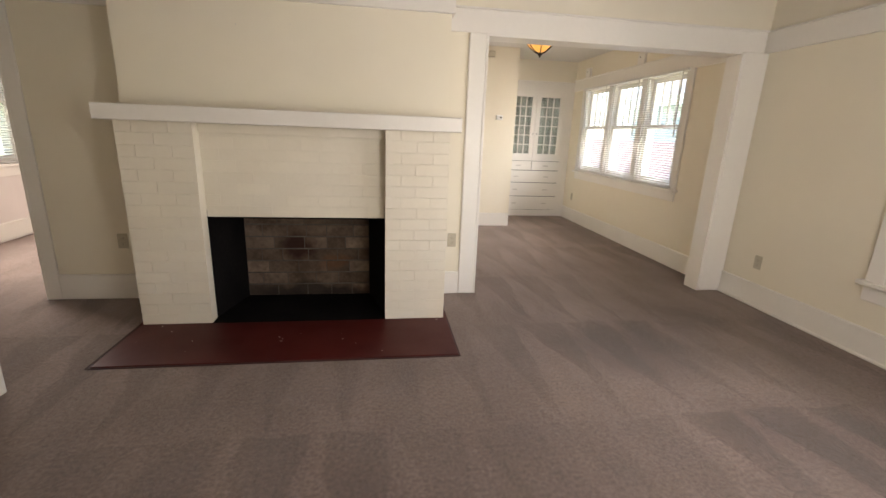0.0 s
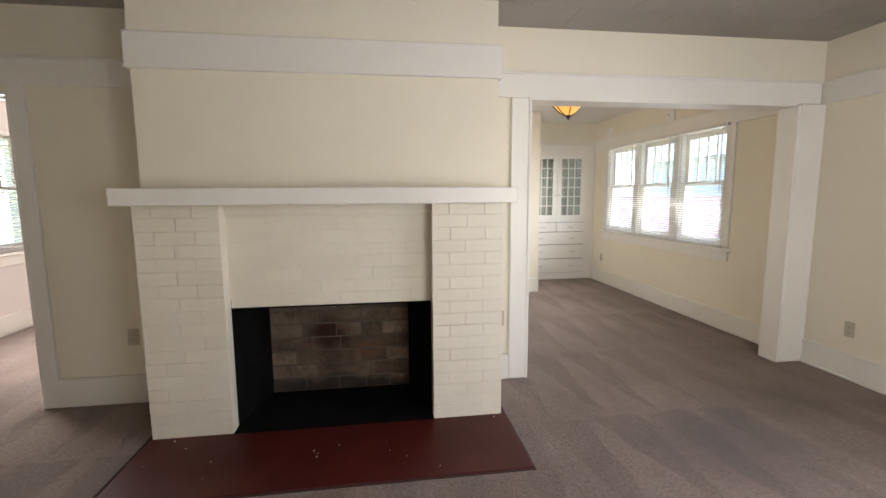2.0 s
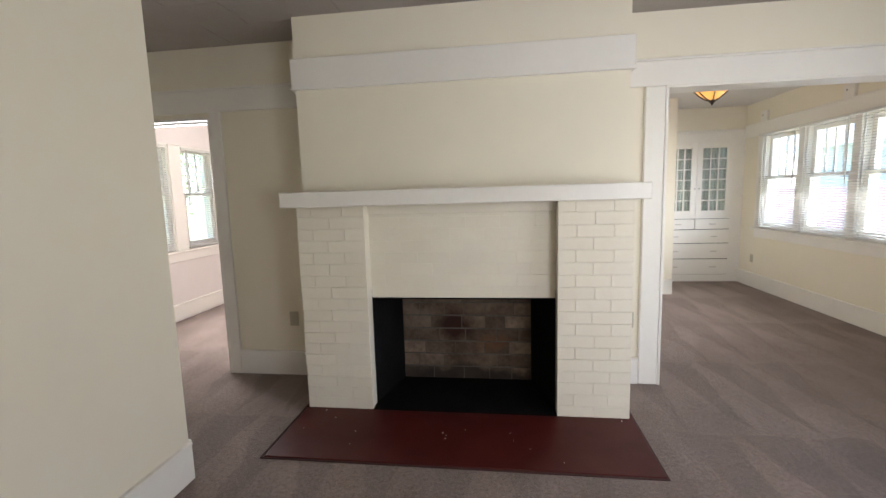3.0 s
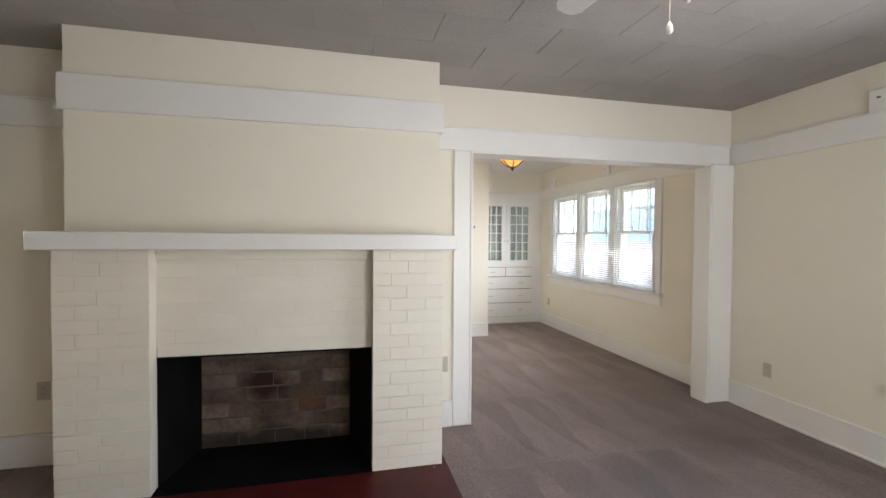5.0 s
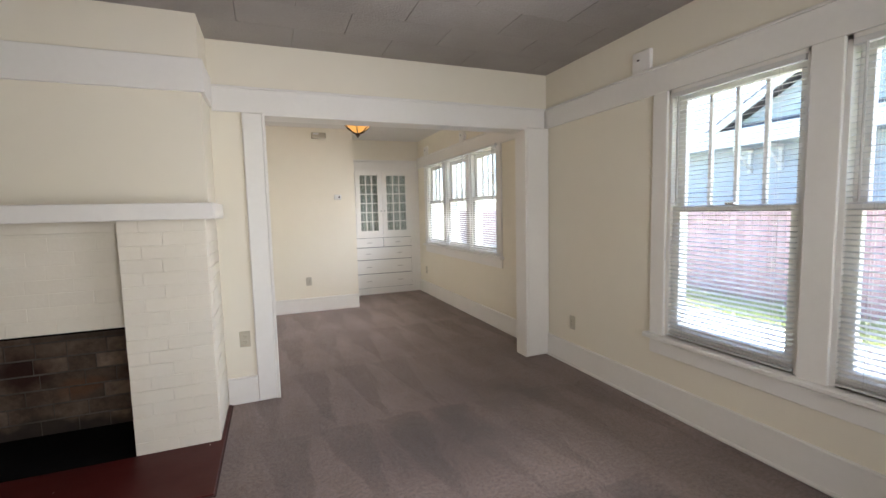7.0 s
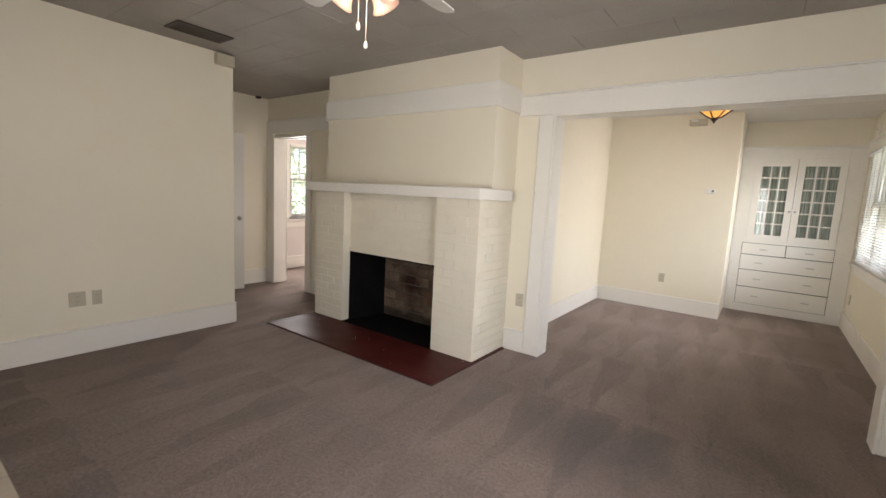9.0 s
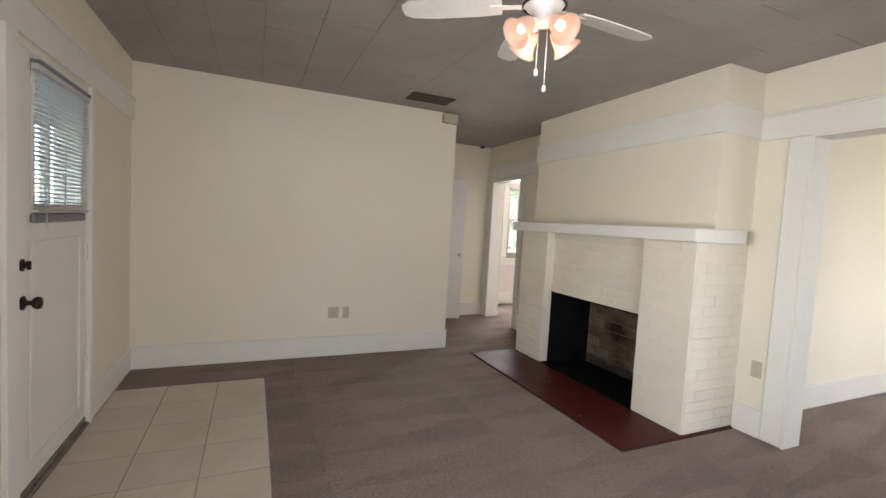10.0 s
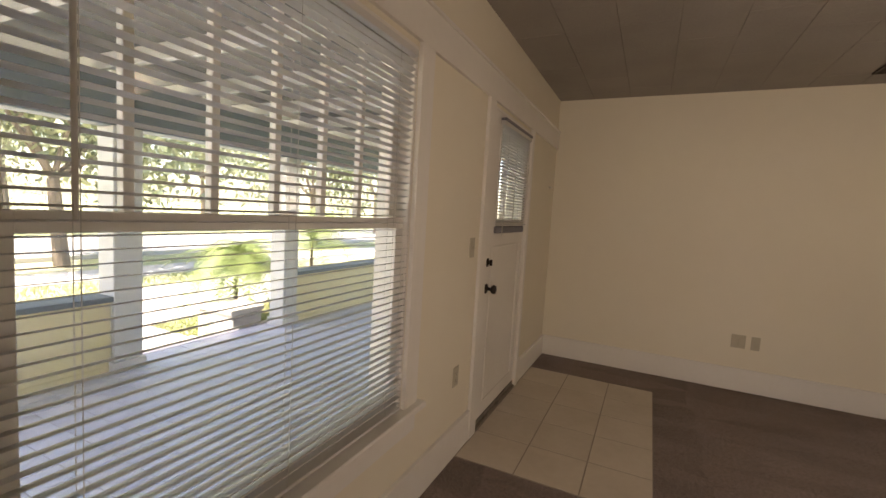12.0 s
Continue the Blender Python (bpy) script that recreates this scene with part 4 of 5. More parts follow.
# old rail hangers above the band
for y, x in ((2.66, XR), (5.62, XR), (7.05, XR)):
    hg = thing("rail_block", (x, y, RAIL1), "small white painted wooden block above the band", "block", "rail blocks")
    part("plate", boxes((x - 0.032, x - 0.0005, y - 0.075, y + 0.075, RAIL1, RAIL1 + 0.135), bevel=0.004), M_TRIM, hg)
    part("screw", boxes((x - 0.035, x - 0.032, y + 0.01, y + 0.03, RAIL1 + 0.075, RAIL1 + 0.085)), M_DARK, hg, "dark screw")
hk = thing("wall_hook", (-1.35, YF, 1.7), "small painted hook on the wall", "hook")
part("plate", boxes((-1.43, -1.36, YF + 0.0005, YF + 0.02, 1.70, 1.715), bevel=0.003), M_TRIM, hk)

# ceiling register
vt = thing("ceiling_vent", (-1.17, 2.0, H), "dark metal ceiling register with slats", "vent")
part("frame", boxes((-1.31, -1.29, 1.78, 2.21, H - 0.012, H - 0.001), (-1.09, -1.07, 1.78, 2.21, H - 0.012, H - 0.001), (-1.29, -1.09, 1.78, 1.80, H - 0.012, H - 0.001), (-1.29, -1.09, 2.19, 2.21, H - 0.012, H - 0.001), bevel=0.002), M_VENT, vt)
part("backing", boxes((-1.29, -1.09, 1.80, 2.19, H - 0.003, H - 0.001)), M_SLOT, vt)
for i in range(9):
    x = -1.28 + i * 0.0225
    part("slat", boxes((x, x + 0.012, 1.80, 2.19, H - 0.011, H - 0.004)), M_VENT, vt)

# smoke alarm stub at the end of the hall
sm = thing("ceiling_hook", (-3.1, 3.6, H), "small dark ceiling fitting in the hall", "fitting")
part("body", boxes((-3.12, -3.06, 3.58, 3.64, H - 0.03, H - 0.001), bevel=0.008), M_DARK, sm)

# ---- ceiling fan ----
FX, FYY = 1.09, 1.64
fan = thing("ceiling_fan", (FX, FYY, H), "white ceiling fan with four frosted tulip lights and two pull chains", "ceiling fan")
kb = bmesh.new()
lathe(kb, [(0, 0), (0.07, 0), (0.075, -0.02), (0.05, -0.05), (0.02, -0.055), (0.016, -0.09), (0.05, -0.095), (0.085, -0.11), (0.098, -0.14), (0.098, -0.175), (0.08, -0.20), (0.05, -0.215), (0.05, -0.25), (0.045, -0.27), (0.0, -0.275)], (FX, FYY, H - 0.001))
part("motor", kb, M_WHITEP, fan, smooth=True)
kb = bmesh.new()
lathe(kb, [(0.096, -0.18), (0.101, -0.183), (0.101, -0.192), (0.094, -0.195)], (FX, FYY, H - 0.001))
part("motor_ring", kb, M_DARK, fan, "dark ring round the motor")
for i in range(5):
    a = radians(20 + 72 * i)
    m = Matrix.Translation((FX, FYY, H - 0.185)) @ Matrix.Rotation(a, 4, "Z") @ Matrix.Rotation(radians(11), 4, "X")
    bm = bmesh.new()
    outline = [(0.19, -0.05), (0.30, -0.062), (0.50, -0.066), (0.62, -0.058), (0.655, -0.035), (0.66, 0.0), (0.655, 0.035), (0.62, 0.058), (0.50, 0.066), (0.30, 0.062), (0.19, 0.05)]
    top = [bm.verts.new(m @ Vector((x, y, 0.003))) for x, y in outline]
    bot = [bm.verts.new(m @ Vector((x, y, -0.003))) for x, y in outline]
    bm.faces.new(top)
    bm.faces.new(bot[::-1])
    for j in range(len(outline)):
        k = (j + 1) % len(outline)
        bm.faces.new((top[j], bot[j], bot[k], top[k]))
    bl = part("blade", bm, M_WHITEP, fan)
    bm = boxes((0.085, 0.25, -0.014, 0.014, -0.008, -0.003), bevel=0.002)
    bmesh.ops.transform(bm, matrix=m, verts=bm.verts)
    part("blade_iron", bm, M_WHITEP, bl)
for i in range(4):
    a = radians(4 + 90 * i)
    ax = Vector((math.cos(a) * 0.75, math.sin(a) * 0.75, -0.66)).normalized()
    s = Vector((FX, FYY, H - 0.245)) + Vector((math.cos(a), math.sin(a), 0)) * 0.035
    bm = bmesh.new()
    tube(bm, s, s + ax * 0.05, 0.013, seg=10)
    arm = part("lamp_arm", bm, M_WHITEP, fan)
    bm = bmesh.new()
    c = s + ax * 0.045
    lathe(bm, [(0.018, 0.0), (0.028, 0.004), (0.036, 0.02), (0.042, 0.045), (0.046, 0.07), (0.054, 0.09), (0.068, 0.108), (0.066, 0.108), (0.052, 0.09), (0.044, 0.07), (0.038, 0.04), (0.0, 0.012)], c, ax, 24)
    part("tulip_shade", bm, M_BULB, arm, "frosted glass tulip shade, lit warm", smooth=True)
    bm = bmesh.new()
    lathe(bm, [(0.0, 0.02), (0.012, 0.025), (0.022, 0.05), (0.022, 0.07), (0.012, 0.085), (0.0, 0.088)], c, ax, 12)
    part("bulb", bm, M_BULBHOT, arm, "glowing bulb", smooth=True)
for x, y, z in ((1.075, 1.626, 2.097), (1.066, 1.682, 2.037)):
    bm = bmesh.new()
    tube(bm, (x, y, z), (x, y, H - 0.26), 0.0012, seg=5)
    chn = part("pull_chain", bm, M_WHITEP, fan)
    bm = bmesh.new()
    lathe(bm, [(0, 0.022), (0.004, 0.02), (0.009, 0.008), (0.010, -0.004), (0.007, -0.011), (0, -0.013)], (x, y, z), (0, 0, 1), 12)
    part("pull_knob", bm, M_WHITEP, chn, "small white pull knob", smooth=True)

# ---- dining pendant ----
LX, LY = 2.093, 5.35
pd = thing("ceiling_light", (LX, LY, HD), "amber glass bowl ceiling light in a dark bronze cage", "ceiling light")
kb = bmesh.new()
lathe(kb, [(0, 0), (0.075, 0), (0.08, -0.015), (0.04, -0.035), (0.012, -0.045), (0.012, -0.08), (0, -0.08)], (LX, LY, HD - 0.001))
part("canopy", kb, M_DARK, pd, smooth=True)
kb = bmesh.new()
lathe(kb, [(0.215, -0.105), (0.205, -0.12), (0.172, -0.165), (0.12, -0.222), (0.058, -0.27), (0.0, -0.288)], (LX, LY, HD), seg=12)
part("bowl", kb, M_AMBER, pd, "amber art glass bowl, lit")
for i in range(6):
    a = radians(60 * i + 15)
    bm = bmesh.new()
    pts = [(0.275, -0.088), (0.238, -0.098), (0.212, -0.126), (0.180, -0.170), (0.127, -0.228), (0.063, -0.278), (0.0, -0.30)]
    for (r0, z0), (r1, z1) in zip(pts, pts[1:]):
        tube(bm, (LX + r0 * math.cos(a), LY + r0 * math.sin(a), HD + z0), (LX + r1 * math.cos(a), LY + r1 * math.sin(a), HD + z1), 0.006, seg=6)
    part("cage_arm", bm, M_DARK, pd)
bm = bmesh.new()
lathe(bm, [(0.0, -0.342), (0.008, -0.334), (0.012, -0.32), (0.028, -0.305), (0.032, -0.288), (0.0, -0.28)], (LX, LY, HD), seg=14)
part("finial", bm, M_DARK, pd, smooth=True)
bm = bmesh.new()
for i in range(3):
    a = radians(120 * i)
    tube(bm, (LX, LY, HD - 0.06), (LX + 0.21 * math.cos(a), LY + 0.21 * math.sin(a), HD - 0.106), 0.004, seg=6)
part("stay", bm, M_DARK, pd)

lamp("fan_lamp", "POINT", 0.35, (1.0, 0.72, 0.48), pose(FX, FYY, H - 0.42), shadow_soft_size=0.08)
lamp("dining_lamp", "POINT", 0.8, (1.0, 0.75, 0.5), pose(LX, LY, HD - 0.06), shadow_soft_size=0.06)

# ---- outside: ground, street, porch ----
shape("ground", boxes((-150, 150, -150, 150, GZ - 0.3, GZ)), M_GROUND, "patchy green and dry lawn")
shape("road", boxes((-150, 150, -21, -13.5, GZ, GZ + 0.006)), M_ASPHALT, "pale sunlit asphalt street")
shape("pavement", boxes((-60, 60, -11.2, -9.8, GZ, GZ + 0.03), (-0.75, 0.62, -5.75, -4.65, GZ, GZ + 0.025), (-6.5, 5.6, -8.5, -5.75, GZ, GZ + 0.025)), M_CONC, "concrete sidewalk and forecourt")
shape("kerb", boxes((-150, 150, -13.5, -13.3, GZ, GZ + 0.12)), M_CONC, "concrete kerb")
shape("driveway", boxes((5.6, 7.75, -13, 14, GZ, GZ + 0.02)), M_CONC, "concrete strip beside the house")

shape("porch_slab", boxes((-5.0, 4.4, -3.95, YF - 0.16, GZ, PZ - 0.003)), M_PGROUT, "porch slab with dark joints")
shape("porch_roof", boxes((-5.2, 4.6, -4.3, YF - 0.16, 2.52, 2.6)), M_PCEIL, "painted porch ceiling")
bm = bmesh.new()
for i in range(12):
    x = -4.8 + i * 0.8
    box(bm, x, x + 0.05, -4.25, YF - 0.17, 2.40, 2.52)
shape("porch_rafters", bm, M_WHITEX, "exposed porch rafters")
shape("porch_beam", boxes((-5.0, 4.4, -3.83, -3.62, 1.96, 2.36), bevel=0.01), M_BLUE, "slate blue porch beam")
for x in (0.565, -1.33, -4.6, 4.1):
    c = thing("porch_column", (x + 0.12, -3.72, PZ), "square white porch column", "column", "porch columns")
    part("shaft", boxes((x, x + 0.235, -3.84, -3.6, PZ, 1.96), bevel=0.008), M_WHITEX, c)
    part("base", boxes((x - 0.02, x + 0.255, -3.86, -3.58, PZ, PZ + 0.1), bevel=0.006), M_WHITEX, c)


def porch_wall(x0, x1):
    w = thing("porch_wall", ((x0 + x1) / 2, -3.72, PZ), "low yellow clapboard porch wall with slate blue cap", "porch wall", "porch walls")
    part("core", boxes((x0, x1, -3.78, -3.66, PZ, 0.48)), M_YELLOW, w)
    for i in range(5):
        z = PZ + 0.03 + i * 0.12
        bm = bmesh.new()
        for y, s in ((-3.66, 1), (-3.78, -1)):
            vs = [bm.verts.new(p) for p in ((x0, y, z), (x1, y, z), (x1, y, z + 0.12), (x0, y, z + 0.12), (x0, y + s * 0.014, z), (x1, y + s * 0.014, z), (x1, y + s * 0.003, z + 0.12), (x0, y + s * 0.003, z + 0.12))]
            for f in ((4, 5, 6, 7), (0, 1, 5, 4), (3, 2, 6, 7), (0, 4, 7, 3), (1, 2, 6, 5)):
                bm.faces.new([vs[k] for k in f])
        part("clapboard", bm, M_YELLOW, w)
    part("cap", boxes((x0, x1, -3.84, -3.60, 0.48, 0.525), bevel=0.006), M_BLUE, w, "slate blue painted cap")
    part("foot_board", boxes((x0, x1, -3.66, -3.64, PZ, PZ + 0.06)), M_YELLOW, w)


porch_wall(0.80, 4.1)
porch_wall(-4.365, -1.33)
bm = boxes((-0.63, 0.565, -4.3, -3.95, GZ, PZ - 0.1), (-0.63, 0.565, -4.65, -4.3, GZ, GZ + 0.12), bevel=0.008)
shape("steps", bm, M_CONC, "concrete porch steps")
pb = thing("step_block", (-0.88, -4.3, GZ), "grey concrete block beside the steps", "block")
part("body", boxes((-1.10, -0.66, -4.6, -3.97, GZ, 0.02), bevel=0.015), M_CONC, pb)
part("cap", boxes((-1.13, -0.63, -4.63, -3.955, 0.02, 0.08), bevel=0.01), M_CONC, pb)


# plants
def fronds(name, base, n, length, seed, label, droop=0.9, leaflets=16, height=0.5):
    rnd = random.Random(seed)
    p = thing(name, base, label, "plant")
    bm = bmesh.new()
    tube(bm, base, (base[0], base[1], base[2] + height), 0.035, 0.025, seg=10)
    part("stem", bm, M_BARK, p)
    vs, fs = [], []
    for i in range(n):
        a = 2 * math.pi * i / n + rnd.uniform(-0.2, 0.2)
        up = rnd.uniform(0.45, 1.45)
        L = length * rnd.uniform(0.75, 1.1)
        pts, fall = [], droop * rnd.uniform(0.55, 1.5)
        for k in range(leaflets + 1):
            f = k / leaflets
            r = L * f * math.cos(up * (1 - 0.3 * f))
            z = L * f * math.sin(up) - fall * L * f * f * 0.6
            pts.append(Vector((base[0] + r * math.cos(a), base[1] + r * math.sin(a), base[2] + height + z)))
        side = Vector((-math.sin(a), math.cos(a), 0))
        for k in range(1, leaflets):
            t = (pts[k + 1] - pts[k]).normalized()
            ll = 0.2 * length * math.sin(math.pi * (k / leaflets) ** 0.8) + 0.03
            for s in (-1, 1):
                tip = pts[k] + side * s * ll + t * ll * 0.6 + Vector((0, 0, -0.15 * ll))
                j = len(vs)
                vs += [pts[k], pts[k] + t * 0.018, tip]
                fs.append((j, j + 1, j + 2))
            j = len(vs)
            vs += [pts[k - 1] + side * 0.004, pts[k - 1] - side * 0.004, pts[k] - side * 0.004, pts[k] + side * 0.004]
            fs.append((j, j + 1, j + 2, j + 3))
    me = bpy.data.meshes.new("fronds")
    me.from_pydata([v - Vector(base) for v in vs], [], fs)
    me.materials.append(M_PALM)
    ob = new("fronds", me)
    ob.parent = p
    return p


fronds("palm", (-1.42, -4.85, GZ), 60, 1.15, 3, "green feathery palm beside the concrete block", height=1.0, droop=2.3, leaflets=30)
fronds("palm", (-3.0, -4.9, GZ), 40, 1.3, 5, "green feathery palm behind the porch wall", height=1.25, droop=1.3, leaflets=26)


def tree(base, height, radius, seed, label="leafy street tree with a rough brown trunk", leaves=12000, trunk=0.2, clear=0.3, leaf=0.11):
    rnd = np.random.RandomState(seed)
    t = thing("tree", base, label, "tree", "trees")
    bm = bmesh.new()
    b = Vector(base)
    fork = b + Vector((0.15, 0, height * clear))
    tube(bm, b, fork, trunk, trunk * 0.7, seg=10)
    tips = []
    for i in range(7):
        a = 2 * math.pi * i / 7 + rnd.uniform(-0.3, 0.3)
        tip = fork + Vector((math.cos(a) * radius * rnd.uniform(0.3, 0.75), math.sin(a) * radius * rnd.uniform(0.3, 0.75), height * (1 - clear) * rnd.uniform(0.3, 0.9)))
        tube(bm, fork, tip, trunk * 0.4, trunk * 0.08, seg=6)
        tips.append(tip)
    part("trunk", bm, M_BARK, t)
    centres = [tips[rnd.randint(7)] + Vector(rnd.normal(0, radius * 0.3, 3)) for _ in range(46)]
    vs, fs = [], []
    for k in range(leaves):
        c = centres[k % len(centres)]
        p = np.array(c) + rnd.normal(0, radius * 0.17, 3)
        u, v = rnd.normal(0, 1, 3), rnd.normal(0, 1, 3)
        u, v = u / np.linalg.norm(u) * leaf, v / np.linalg.norm(v) * leaf * 0.65
        j = len(vs)
        vs += [p - u, p - v, p + u, p + v]
        fs.append((j, j + 1, j + 2, j + 3))
    me = bpy.data.meshes.new("crown")
    me.from_pydata([Vector(v) - b for v in vs], [], fs)
    me.materials.append(M_LEAF)
    ob = new("crown", me)
    ob.parent = t
    return t


for k, (x, y, h, r) in enumerate(((-2.5, -12.2, 7, 3.2), (6, -12.0, 7.5, 3.4), (-12, -13.0, 7, 3.2), (-6, -25, 10, 5), (3, -26, 11, 5), (-16, -26, 10, 5), (12, -25, 10, 5), (-24, -18, 9, 5))):
    tree((x, y, GZ), h, r, 20 + k, trunk=0.17)
for k, (x, y, h, r) in enumerate(((-9.5, 5.0, 5.5, 2.4), (-8.5, 9.5, 6, 2.6))):
    tree((x, y, GZ), h, r, 60 + k, "leafy green garden tree", clear=0.15, leaves=22000, leaf=0.055)


def hedge(x0, x1, y0, y1, z1, seed, label):
    rnd = np.random.RandomState(seed)
    n = int(min(16000, 420 * max(x1 - x0, y1 - y0) * (z1 - GZ)))
    vs, fs = [], []
    for k in range(n):
        p = np.array((rnd.uniform(x0, x1), rnd.uniform(y0, y1), GZ + (z1 - GZ) * rnd.uniform(0, 1) ** 0.9 + rnd.normal(0, 0.08)))
        u, v = rnd.normal(0, 1, 3), rnd.normal(0, 1, 3)
        u, v = u / np.linalg.norm(u) * 0.07, v / np.linalg.norm(v) * 0.045
        j = len(vs)
        vs += [p - u, p - v, p + u, p + v]
        fs.append((j, j + 1, j + 2, j + 3))
    me = bpy.data.meshes.new("hedge")
    me.from_pydata(vs, [], fs)
    me.materials.append(M_LEAF)
    return tagged(new("hedge", me), label, "hedge", "", "stuff")


hedge(-8.0, -6.9, 2.5, 9.0, 2.2, 1, "tall green hedge beside the bedroom")
hedge(-40, 40, -31, -29.5, 2.6, 2, "distant hedge across the street")

# fence
fence = thing("fence", (9.3, 2, GZ), "tall red-brown board fence", "fence")
bd = boxes((9.29, 9.31, -0.068, 0.068, 0.03, 1.80), bevel=0.003)
bmesh.ops.translate(bd, verts=bd.verts, vec=(-9.3, 0, 0))
bd_me = mesh_from("board", bd, M_FENCE)
for i in range(170):
    ob = new("board", bd_me)
    ob.parent = fence
    ob.location = (0.0, -7 + i * 0.141, 0.0)
part("rail", boxes((9.32, 9.36, -5, 16, GZ + 0.35, GZ + 0.44), (9.32, 9.36, -5, 16, GZ + 1.45, GZ + 1.54)), M_FENCE, fence)

# neighbouring house
nh = thing("neighbour_house", (15, 5, GZ), "grey-blue bungalow with white trim and a gabled roof", "house")
NX0, NZ = 13.2, 2.88
part("wall", boxes((NX0, 22, -4, 22, GZ, NZ)), M_SIDING, nh)
bm = bmesh.new()
for i in range(27):
    z = GZ + i * 0.12
    box(bm, NX0 - 0.012, NX0, -4, 22, z, z + 0.108)
part("clapboards", bm, M_SIDING, nh)
part("soffit", boxes((12.5, NX0, -4.8, 22.8, NZ, NZ + 0.03)), M_SIDING, nh)
part("fascia", boxes((12.44, 12.5, -4.8, 22.8, NZ - 0.02, 3.22), (12.38, 12.5, -4.8, 22.8, 3.22, 3.29)), M_WHITEX, nh, "broad white fascia with a gutter")
bm = bmesh.new()
v = [bm.verts.new(p) for p in ((12.4, -4.8, 3.3), (12.4, 22.8, 3.3), (17.6, 22.8, 5.6), (17.6, -4.8, 5.6), (22.7, 22.8, 3.3), (22.7, -4.8, 3.3))]
bm.faces.new((v[0], v[1], v[2], v[3]))
bm.faces.new((v[3], v[2], v[4], v[5]))
part("roof", bm, M_ROOF, nh)
for c, w, h in ((5.2, 3.4, 1.9),):
    # a gable over the eaves, in lapped boards under white rakes
    x, z0 = 12.75, 3.3
    bm = bmesh.new()
    fr = [bm.verts.new(p) for p in ((x, c - w, z0), (x, c + w, z0), (x, c, z0 + h), (x + 3, c - w, z0), (x + 3, c + w, z0), (x + 3, c, z0 + h))]
    bm.faces.new((fr[0], fr[1], fr[2]))
    bm.faces.new((fr[3], fr[5], fr[4]))
    part("gable", bm, M_SIDING, nh)
    bm = bmesh.new()
    for i in range(int(h / 0.12)):
        z = z0 + i * 0.12
        half = w * (1 - (z + 0.11 - z0) / h)
        if half > 0.1:
            box(bm, x - 0.014, x - 0.001, c - half, c + half, z, z + 0.108)
    part("clapboards", bm, M_SIDING, nh)
    for s in (-1, 1):
        bm = bmesh.new()
        a, b = Vector((x, c + s * (w + 0.35), z0 - 0.2)), Vector((x, c, z0 + h + 0.02))
        for dx0, dx1, lift, deep, mt, nm, lb in ((-0.42, -0.36, 0.0, 0.22, M_WHITEX, "rake", "white rake board"), (-0.42, 3.0, 0.20, 0.05, M_ROOF, "gable_roof", "dark shingled gable roof")):
            bm = bmesh.new()
            q = [bm.verts.new((x + dx, p.y, p.z + dz)) for dx in (dx0, dx1) for p, dz in ((a, lift), (b, lift), (b, lift + deep), (a, lift + deep))]
            for f in ((0, 1, 2, 3), (7, 6, 5, 4), (0, 4, 5, 1), (1, 5, 6, 2), (2, 6, 7, 3), (3, 7, 4, 0)):
                bm.faces.new([q[k] for k in f])
            part(nm, bm, mt, nh, lb)
for y in (7.45, 8.2, 2.2, 3.0, 11.2, 16.5):
    bm = boxes((12.5, 13.19, y, y + 0.09, 2.76, 2.85), (13.10, 13.19, y, y + 0.09, 2.2, 2.76))
    tube(bm, (12.6, y + 0.045, 2.76), (13.12, y + 0.045, 2.3), 0.045, seg=4)
    part("knee_brace", bm, M_WHITEX, nh, "white brace")
for y in (6.07, 10.5, 15.0, 4.3, 1.0, -2.0):
    w = part("window", boxes((NX0 - 0.05, NX0, y - 0.13, y, 1.7, 2.45), (NX0 - 0.05, NX0, y + 0.75, y + 0.9, 1.7, 2.45), (NX0 - 0.05, NX0, y - 0.13, y + 0.9, 2.45, 2.62), (NX0 - 0.05, NX0, y - 0.13, y + 0.9, 1.56, 1.7), (NX0 - 0.04, NX0, y, y + 0.75, 2.06, 2.1)), M_WHITEX, nh, "white window frame")
    part("pane", boxes((NX0 - 0.02, NX0 - 0.013, y, y + 0.75, 1.7, 2.45)), M_DARKPANE, w)

# grass tufts along the fence and the front lawn
rnd = np.random.RandomState(9)
vs, fs = [], []
for x0, x1, y0, y1, n, hh in ((8.0, 9.28, -2, 9, 9000, 0.16), (-7, 6, -9.7, -8.55, 5000, 0.08), (-5, -0.75, -5.7, -4.65, 5000, 0.09), (0.62, 5, -5.7, -4.65, 4000, 0.08)):
    for k in range(n):
        p = np.array((rnd.uniform(x0, x1), rnd.uniform(y0, y1), GZ))
        a, h = rnd.uniform(0, 6.28), hh * rnd.uniform(0.4, 1.2)
        d = np.array((math.cos(a), math.sin(a), 0)) * 0.012
        if -0.75 < p[0] < 0.62 and -8 < p[1] < 0:
            continue
        j = len(vs)
        vs += [p - d, p + d, p + np.array((rnd.normal(0, 0.03), rnd.normal(0, 0.03), h))]
        fs.append((j, j + 1, j + 2))
me = bpy.data.meshes.new("grass")
me.from_pydata(vs, [], fs)
me.materials.append(M_GRASS)
tagged(new("grass", me), "green and dry grass blades", "grass", "", "stuff")

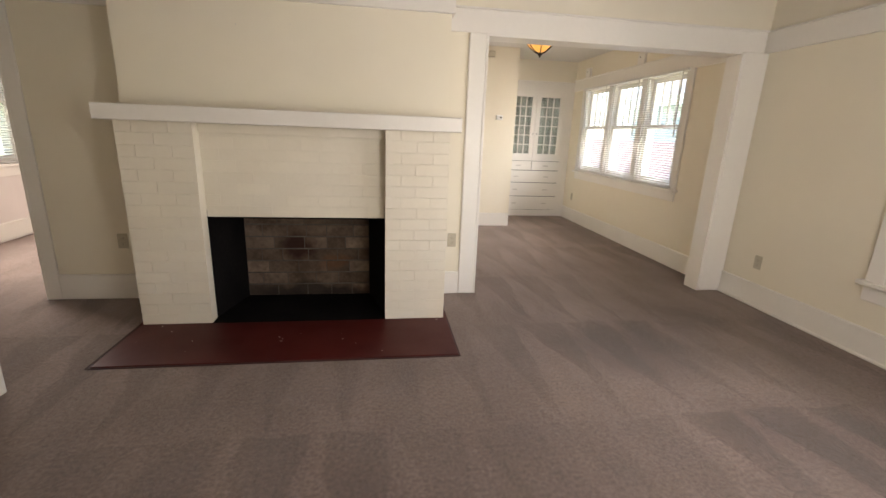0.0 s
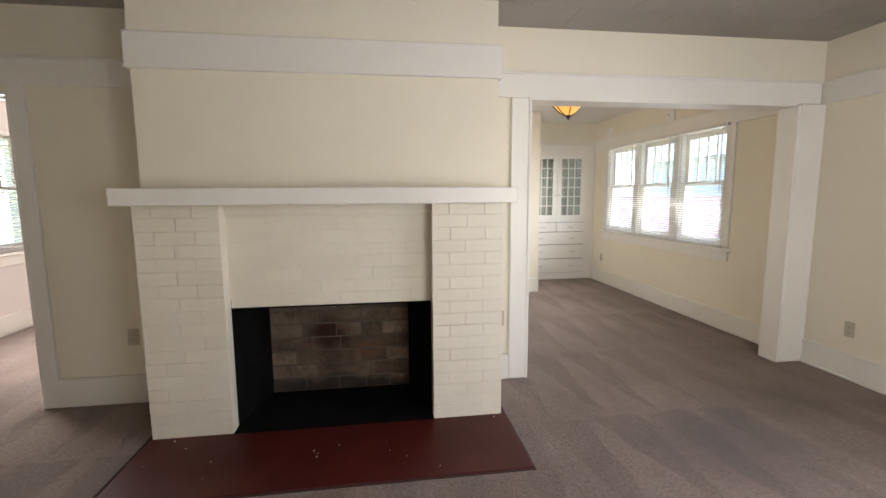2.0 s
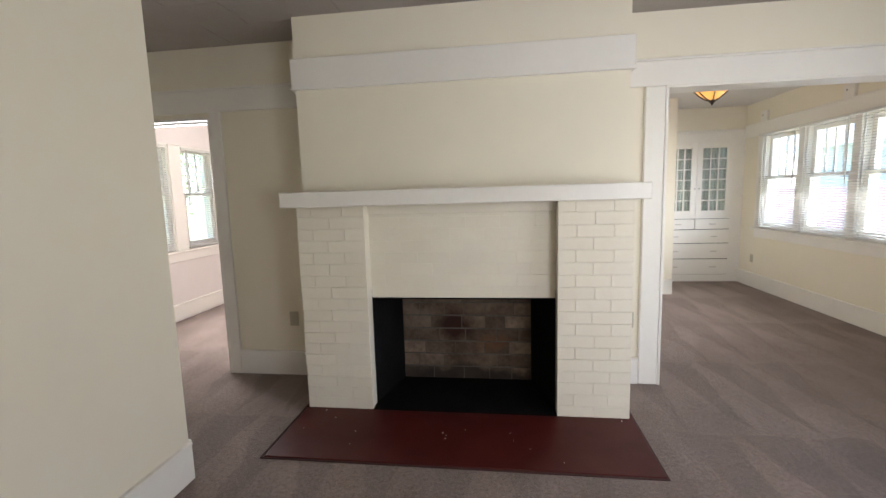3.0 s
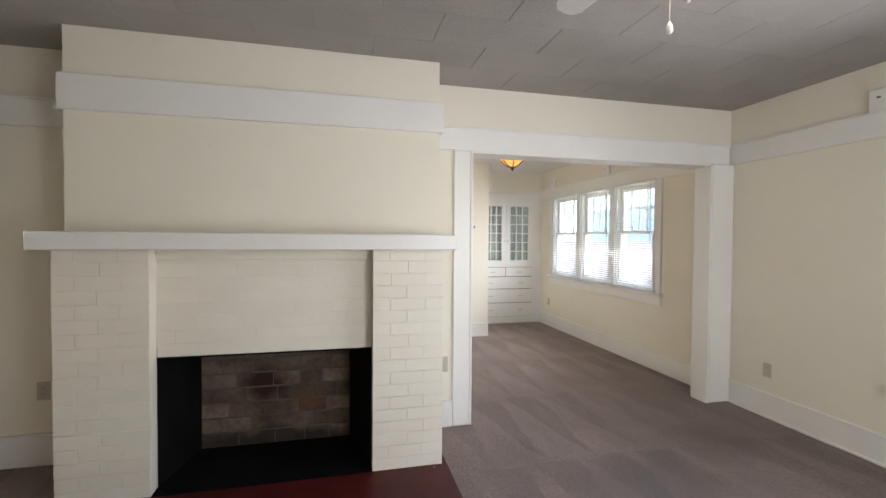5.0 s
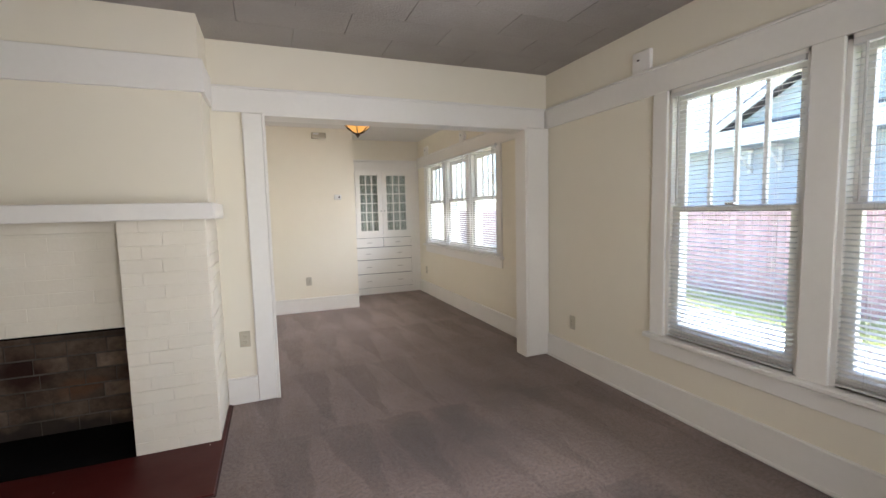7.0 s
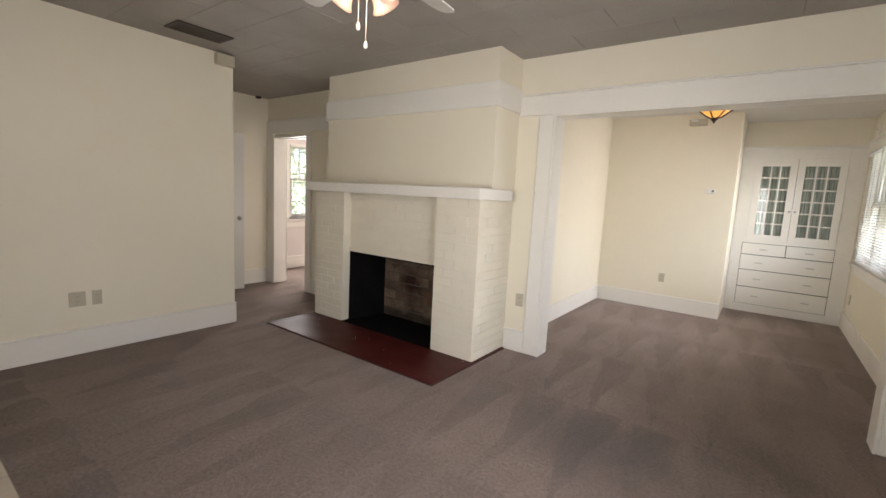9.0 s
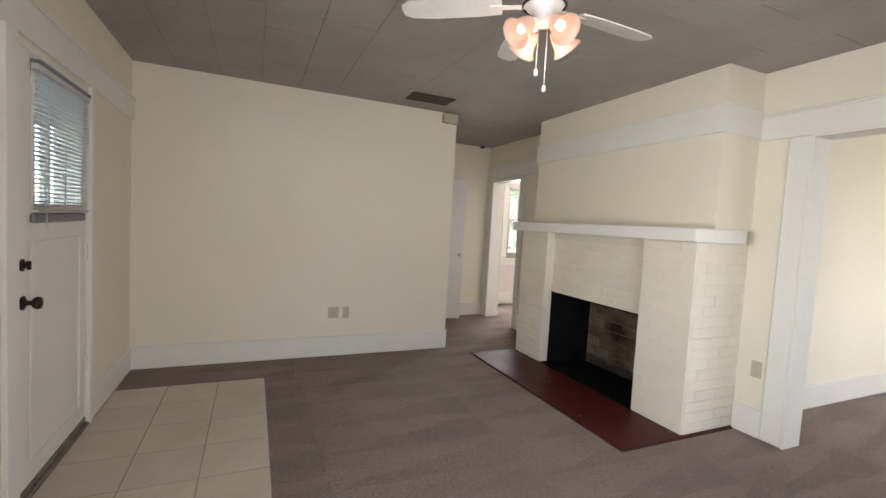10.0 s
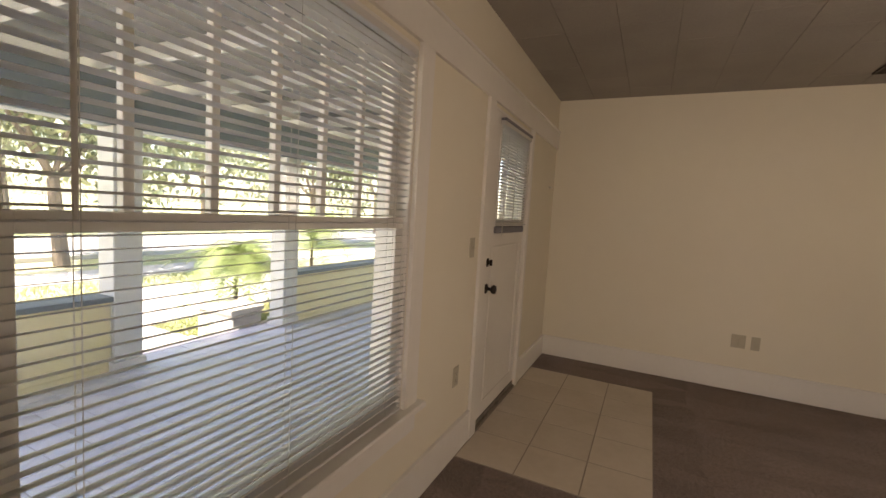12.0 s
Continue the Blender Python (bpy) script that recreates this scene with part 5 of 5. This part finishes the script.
# ---- pieces: slats, tiles, bricks ----
slat_cache = {}
for b, axis, dd, out, a0, a1, z0, z1, tilt, pitch, width in BLINDS:
    key = (axis, round(a1 - a0, 4), tilt * out, width)
    if key not in slat_cache:
        L = (a1 - a0) / 2 - 0.004
        bm = bmesh.new()
        w, cam_h, th_ = width / 2, 0.0018, 0.0006
        prof = [(-w, 0), (-w / 2, cam_h * 0.75), (0, cam_h), (w / 2, cam_h * 0.75), (w, 0)]
        q = Matrix.Rotation(radians(tilt), 3, "X") if axis == "x" else Matrix.Rotation(radians(-tilt), 3, "Y")
        rows = []
        for s in (-L, L):
            for o in (0, -th_):
                rows.append([bm.verts.new(q @ Vector((s, p, h + o) if axis == "x" else (p, s, h + o))) for p, h in prof])
        for i in range(4):
            bm.faces.new((rows[0][i], rows[0][i + 1], rows[2][i + 1], rows[2][i]))
            bm.faces.new((rows[1][i + 1], rows[1][i], rows[3][i], rows[3][i + 1]))
        slat_cache[key] = mesh_from("slat", bm, M_SLAT, smooth=True)
    base = BASES[b.name]
    z = z0 + 0.03
    while z < z1 - 0.035:
        ob = new("slat", slat_cache[key])
        ob.parent = b
        ob.location = (0, 0, z - base.z)
        z += pitch

tile_me = mesh_from("tile", boxes((-0.1712, 0.1712, -0.1697, 0.1697, 0.0, 0.006), bevel=0.0015), M_TILE)
for i in range(5):
    for j in range(3):
        ob = new("tile", tile_me)
        ob.parent = grout
        ob.location = (0.652 - 0.35 * (i + 0.5), 0.592 - 0.347 * (j + 0.5), 0.0)

slab = bpy.data.objects["porch_slab"]
TP = 0.2035                                  # pitch of the porch tiles
pt_me = mesh_from("tile", boxes((-TP / 2 + 0.003, TP / 2 - 0.003, -TP / 2 + 0.003, TP / 2 - 0.003, -0.006, 0.0), bevel=0.001), M_PORCH)
for i in range(18):
    for j in range(16):
        ob = new("tile", pt_me)
        ob.parent = slab
        ob.location = (3.2 - TP * i, YF - 0.16 - TP * (j + 0.5), PZ)
vs, fs = [], []
for i in range(18, 40):
    for j in range(16):
        x, y, h, k = 3.2 - TP * i, YF - 0.16 - TP * (j + 0.5), TP / 2 - 0.003, len(vs)
        vs += [(x - h, y - h, PZ), (x + h, y - h, PZ), (x + h, y + h, PZ), (x - h, y + h, PZ)]
        vs += [(p, q, PZ - 0.006) for p, q, _ in vs[k:k + 4]]
        fs += [(k, k + 1, k + 2, k + 3)] + [(k + n, k + 4 + n, k + 4 + (n + 1) % 4, k + (n + 1) % 4) for n in range(4)]
me = bpy.data.meshes.new("far_tiles")
me.from_pydata(vs, [], fs)
me.materials.append(M_PORCH)
ob = new("far_tiles", me)
ob.parent = slab
tagged(ob, kind="stuff")


def lay(parent, rows, place, mat, seed, name="brick"):
    """Lays bricks: place(s, e, z0, z1, out) gives the box of one."""
    rnd = random.Random(seed)
    cache = {}
    base = BASES[parent.name]
    for s, e, z0, z1 in rows:
        proud = rnd.choice((0.0, 0.0008, 0.0016, 0.0035))
        x0, x1, y0, y1, zz0, zz1 = place(s, e, z0, z1, proud)
        c = Vector(((x0 + x1) / 2, (y0 + y1) / 2, (zz0 + zz1) / 2))
        d = (round(x1 - x0, 4), round(y1 - y0, 4), round(zz1 - zz0, 4))
        if d not in cache:
            bm = boxes((-d[0] / 2, d[0] / 2, -d[1] / 2, d[1] / 2, -d[2] / 2, d[2] / 2), bevel=0.0014)
            cache[d] = mesh_from(name, bm, mat)
        ob = new(name, cache[d])
        ob.parent = parent
        ob.location = c - base


BP, BL = 0.0755, 0.21
for pier, a0, a1, sd in ((pier_l, PL0, PL1, 1), (pier_r, PR0, PR1, 2)):
    lay(pier, brick_wall_rows(a0, a1, 0.012, MZ0, BP, BL, sd, 0.0042), lambda s, e, z0, z1, o: (s, e, FY + 0.004 - o, FY + 0.02, z0, z1), M_BRICK, sd)
lay(pier_r, brick_wall_rows(FY + 0.022, YW, 0.012, MZ0, BP, BL, 3, 0.0042), lambda s, e, z0, z1, o: (PR1 - 0.01, PR1 + o, s, e, z0, z1), M_BRICK, 3)
lay(pier_l, brick_wall_rows(FY + 0.022, YW, 0.012, MZ0, BP, BL, 3, 0.0042), lambda s, e, z0, z1, o: (PL0 - o, PL0 + 0.01, s, e, z0, z1), M_BRICK, 4)
lay(panel, brick_wall_rows(PL1 - 0.0005, PR0 + 0.0005, 0.753, 1.297, BP, BL, 5, 0.0022), lambda s, e, z0, z1, o: (s, e, RY + 0.004 - o, RY + 0.02, z0, z1), M_BRICK, 5)
lay(fb_back, brick_wall_rows(-0.752, 0.209, 0.016, 0.79, 0.1, 0.195, 6, 0.012, 0.3), lambda s, e, z0, z1, o: (s, e, FBY - 0.003 - o, FBY + 0.01, z0, z1), M_FIREBRICK, 6, "firebrick")
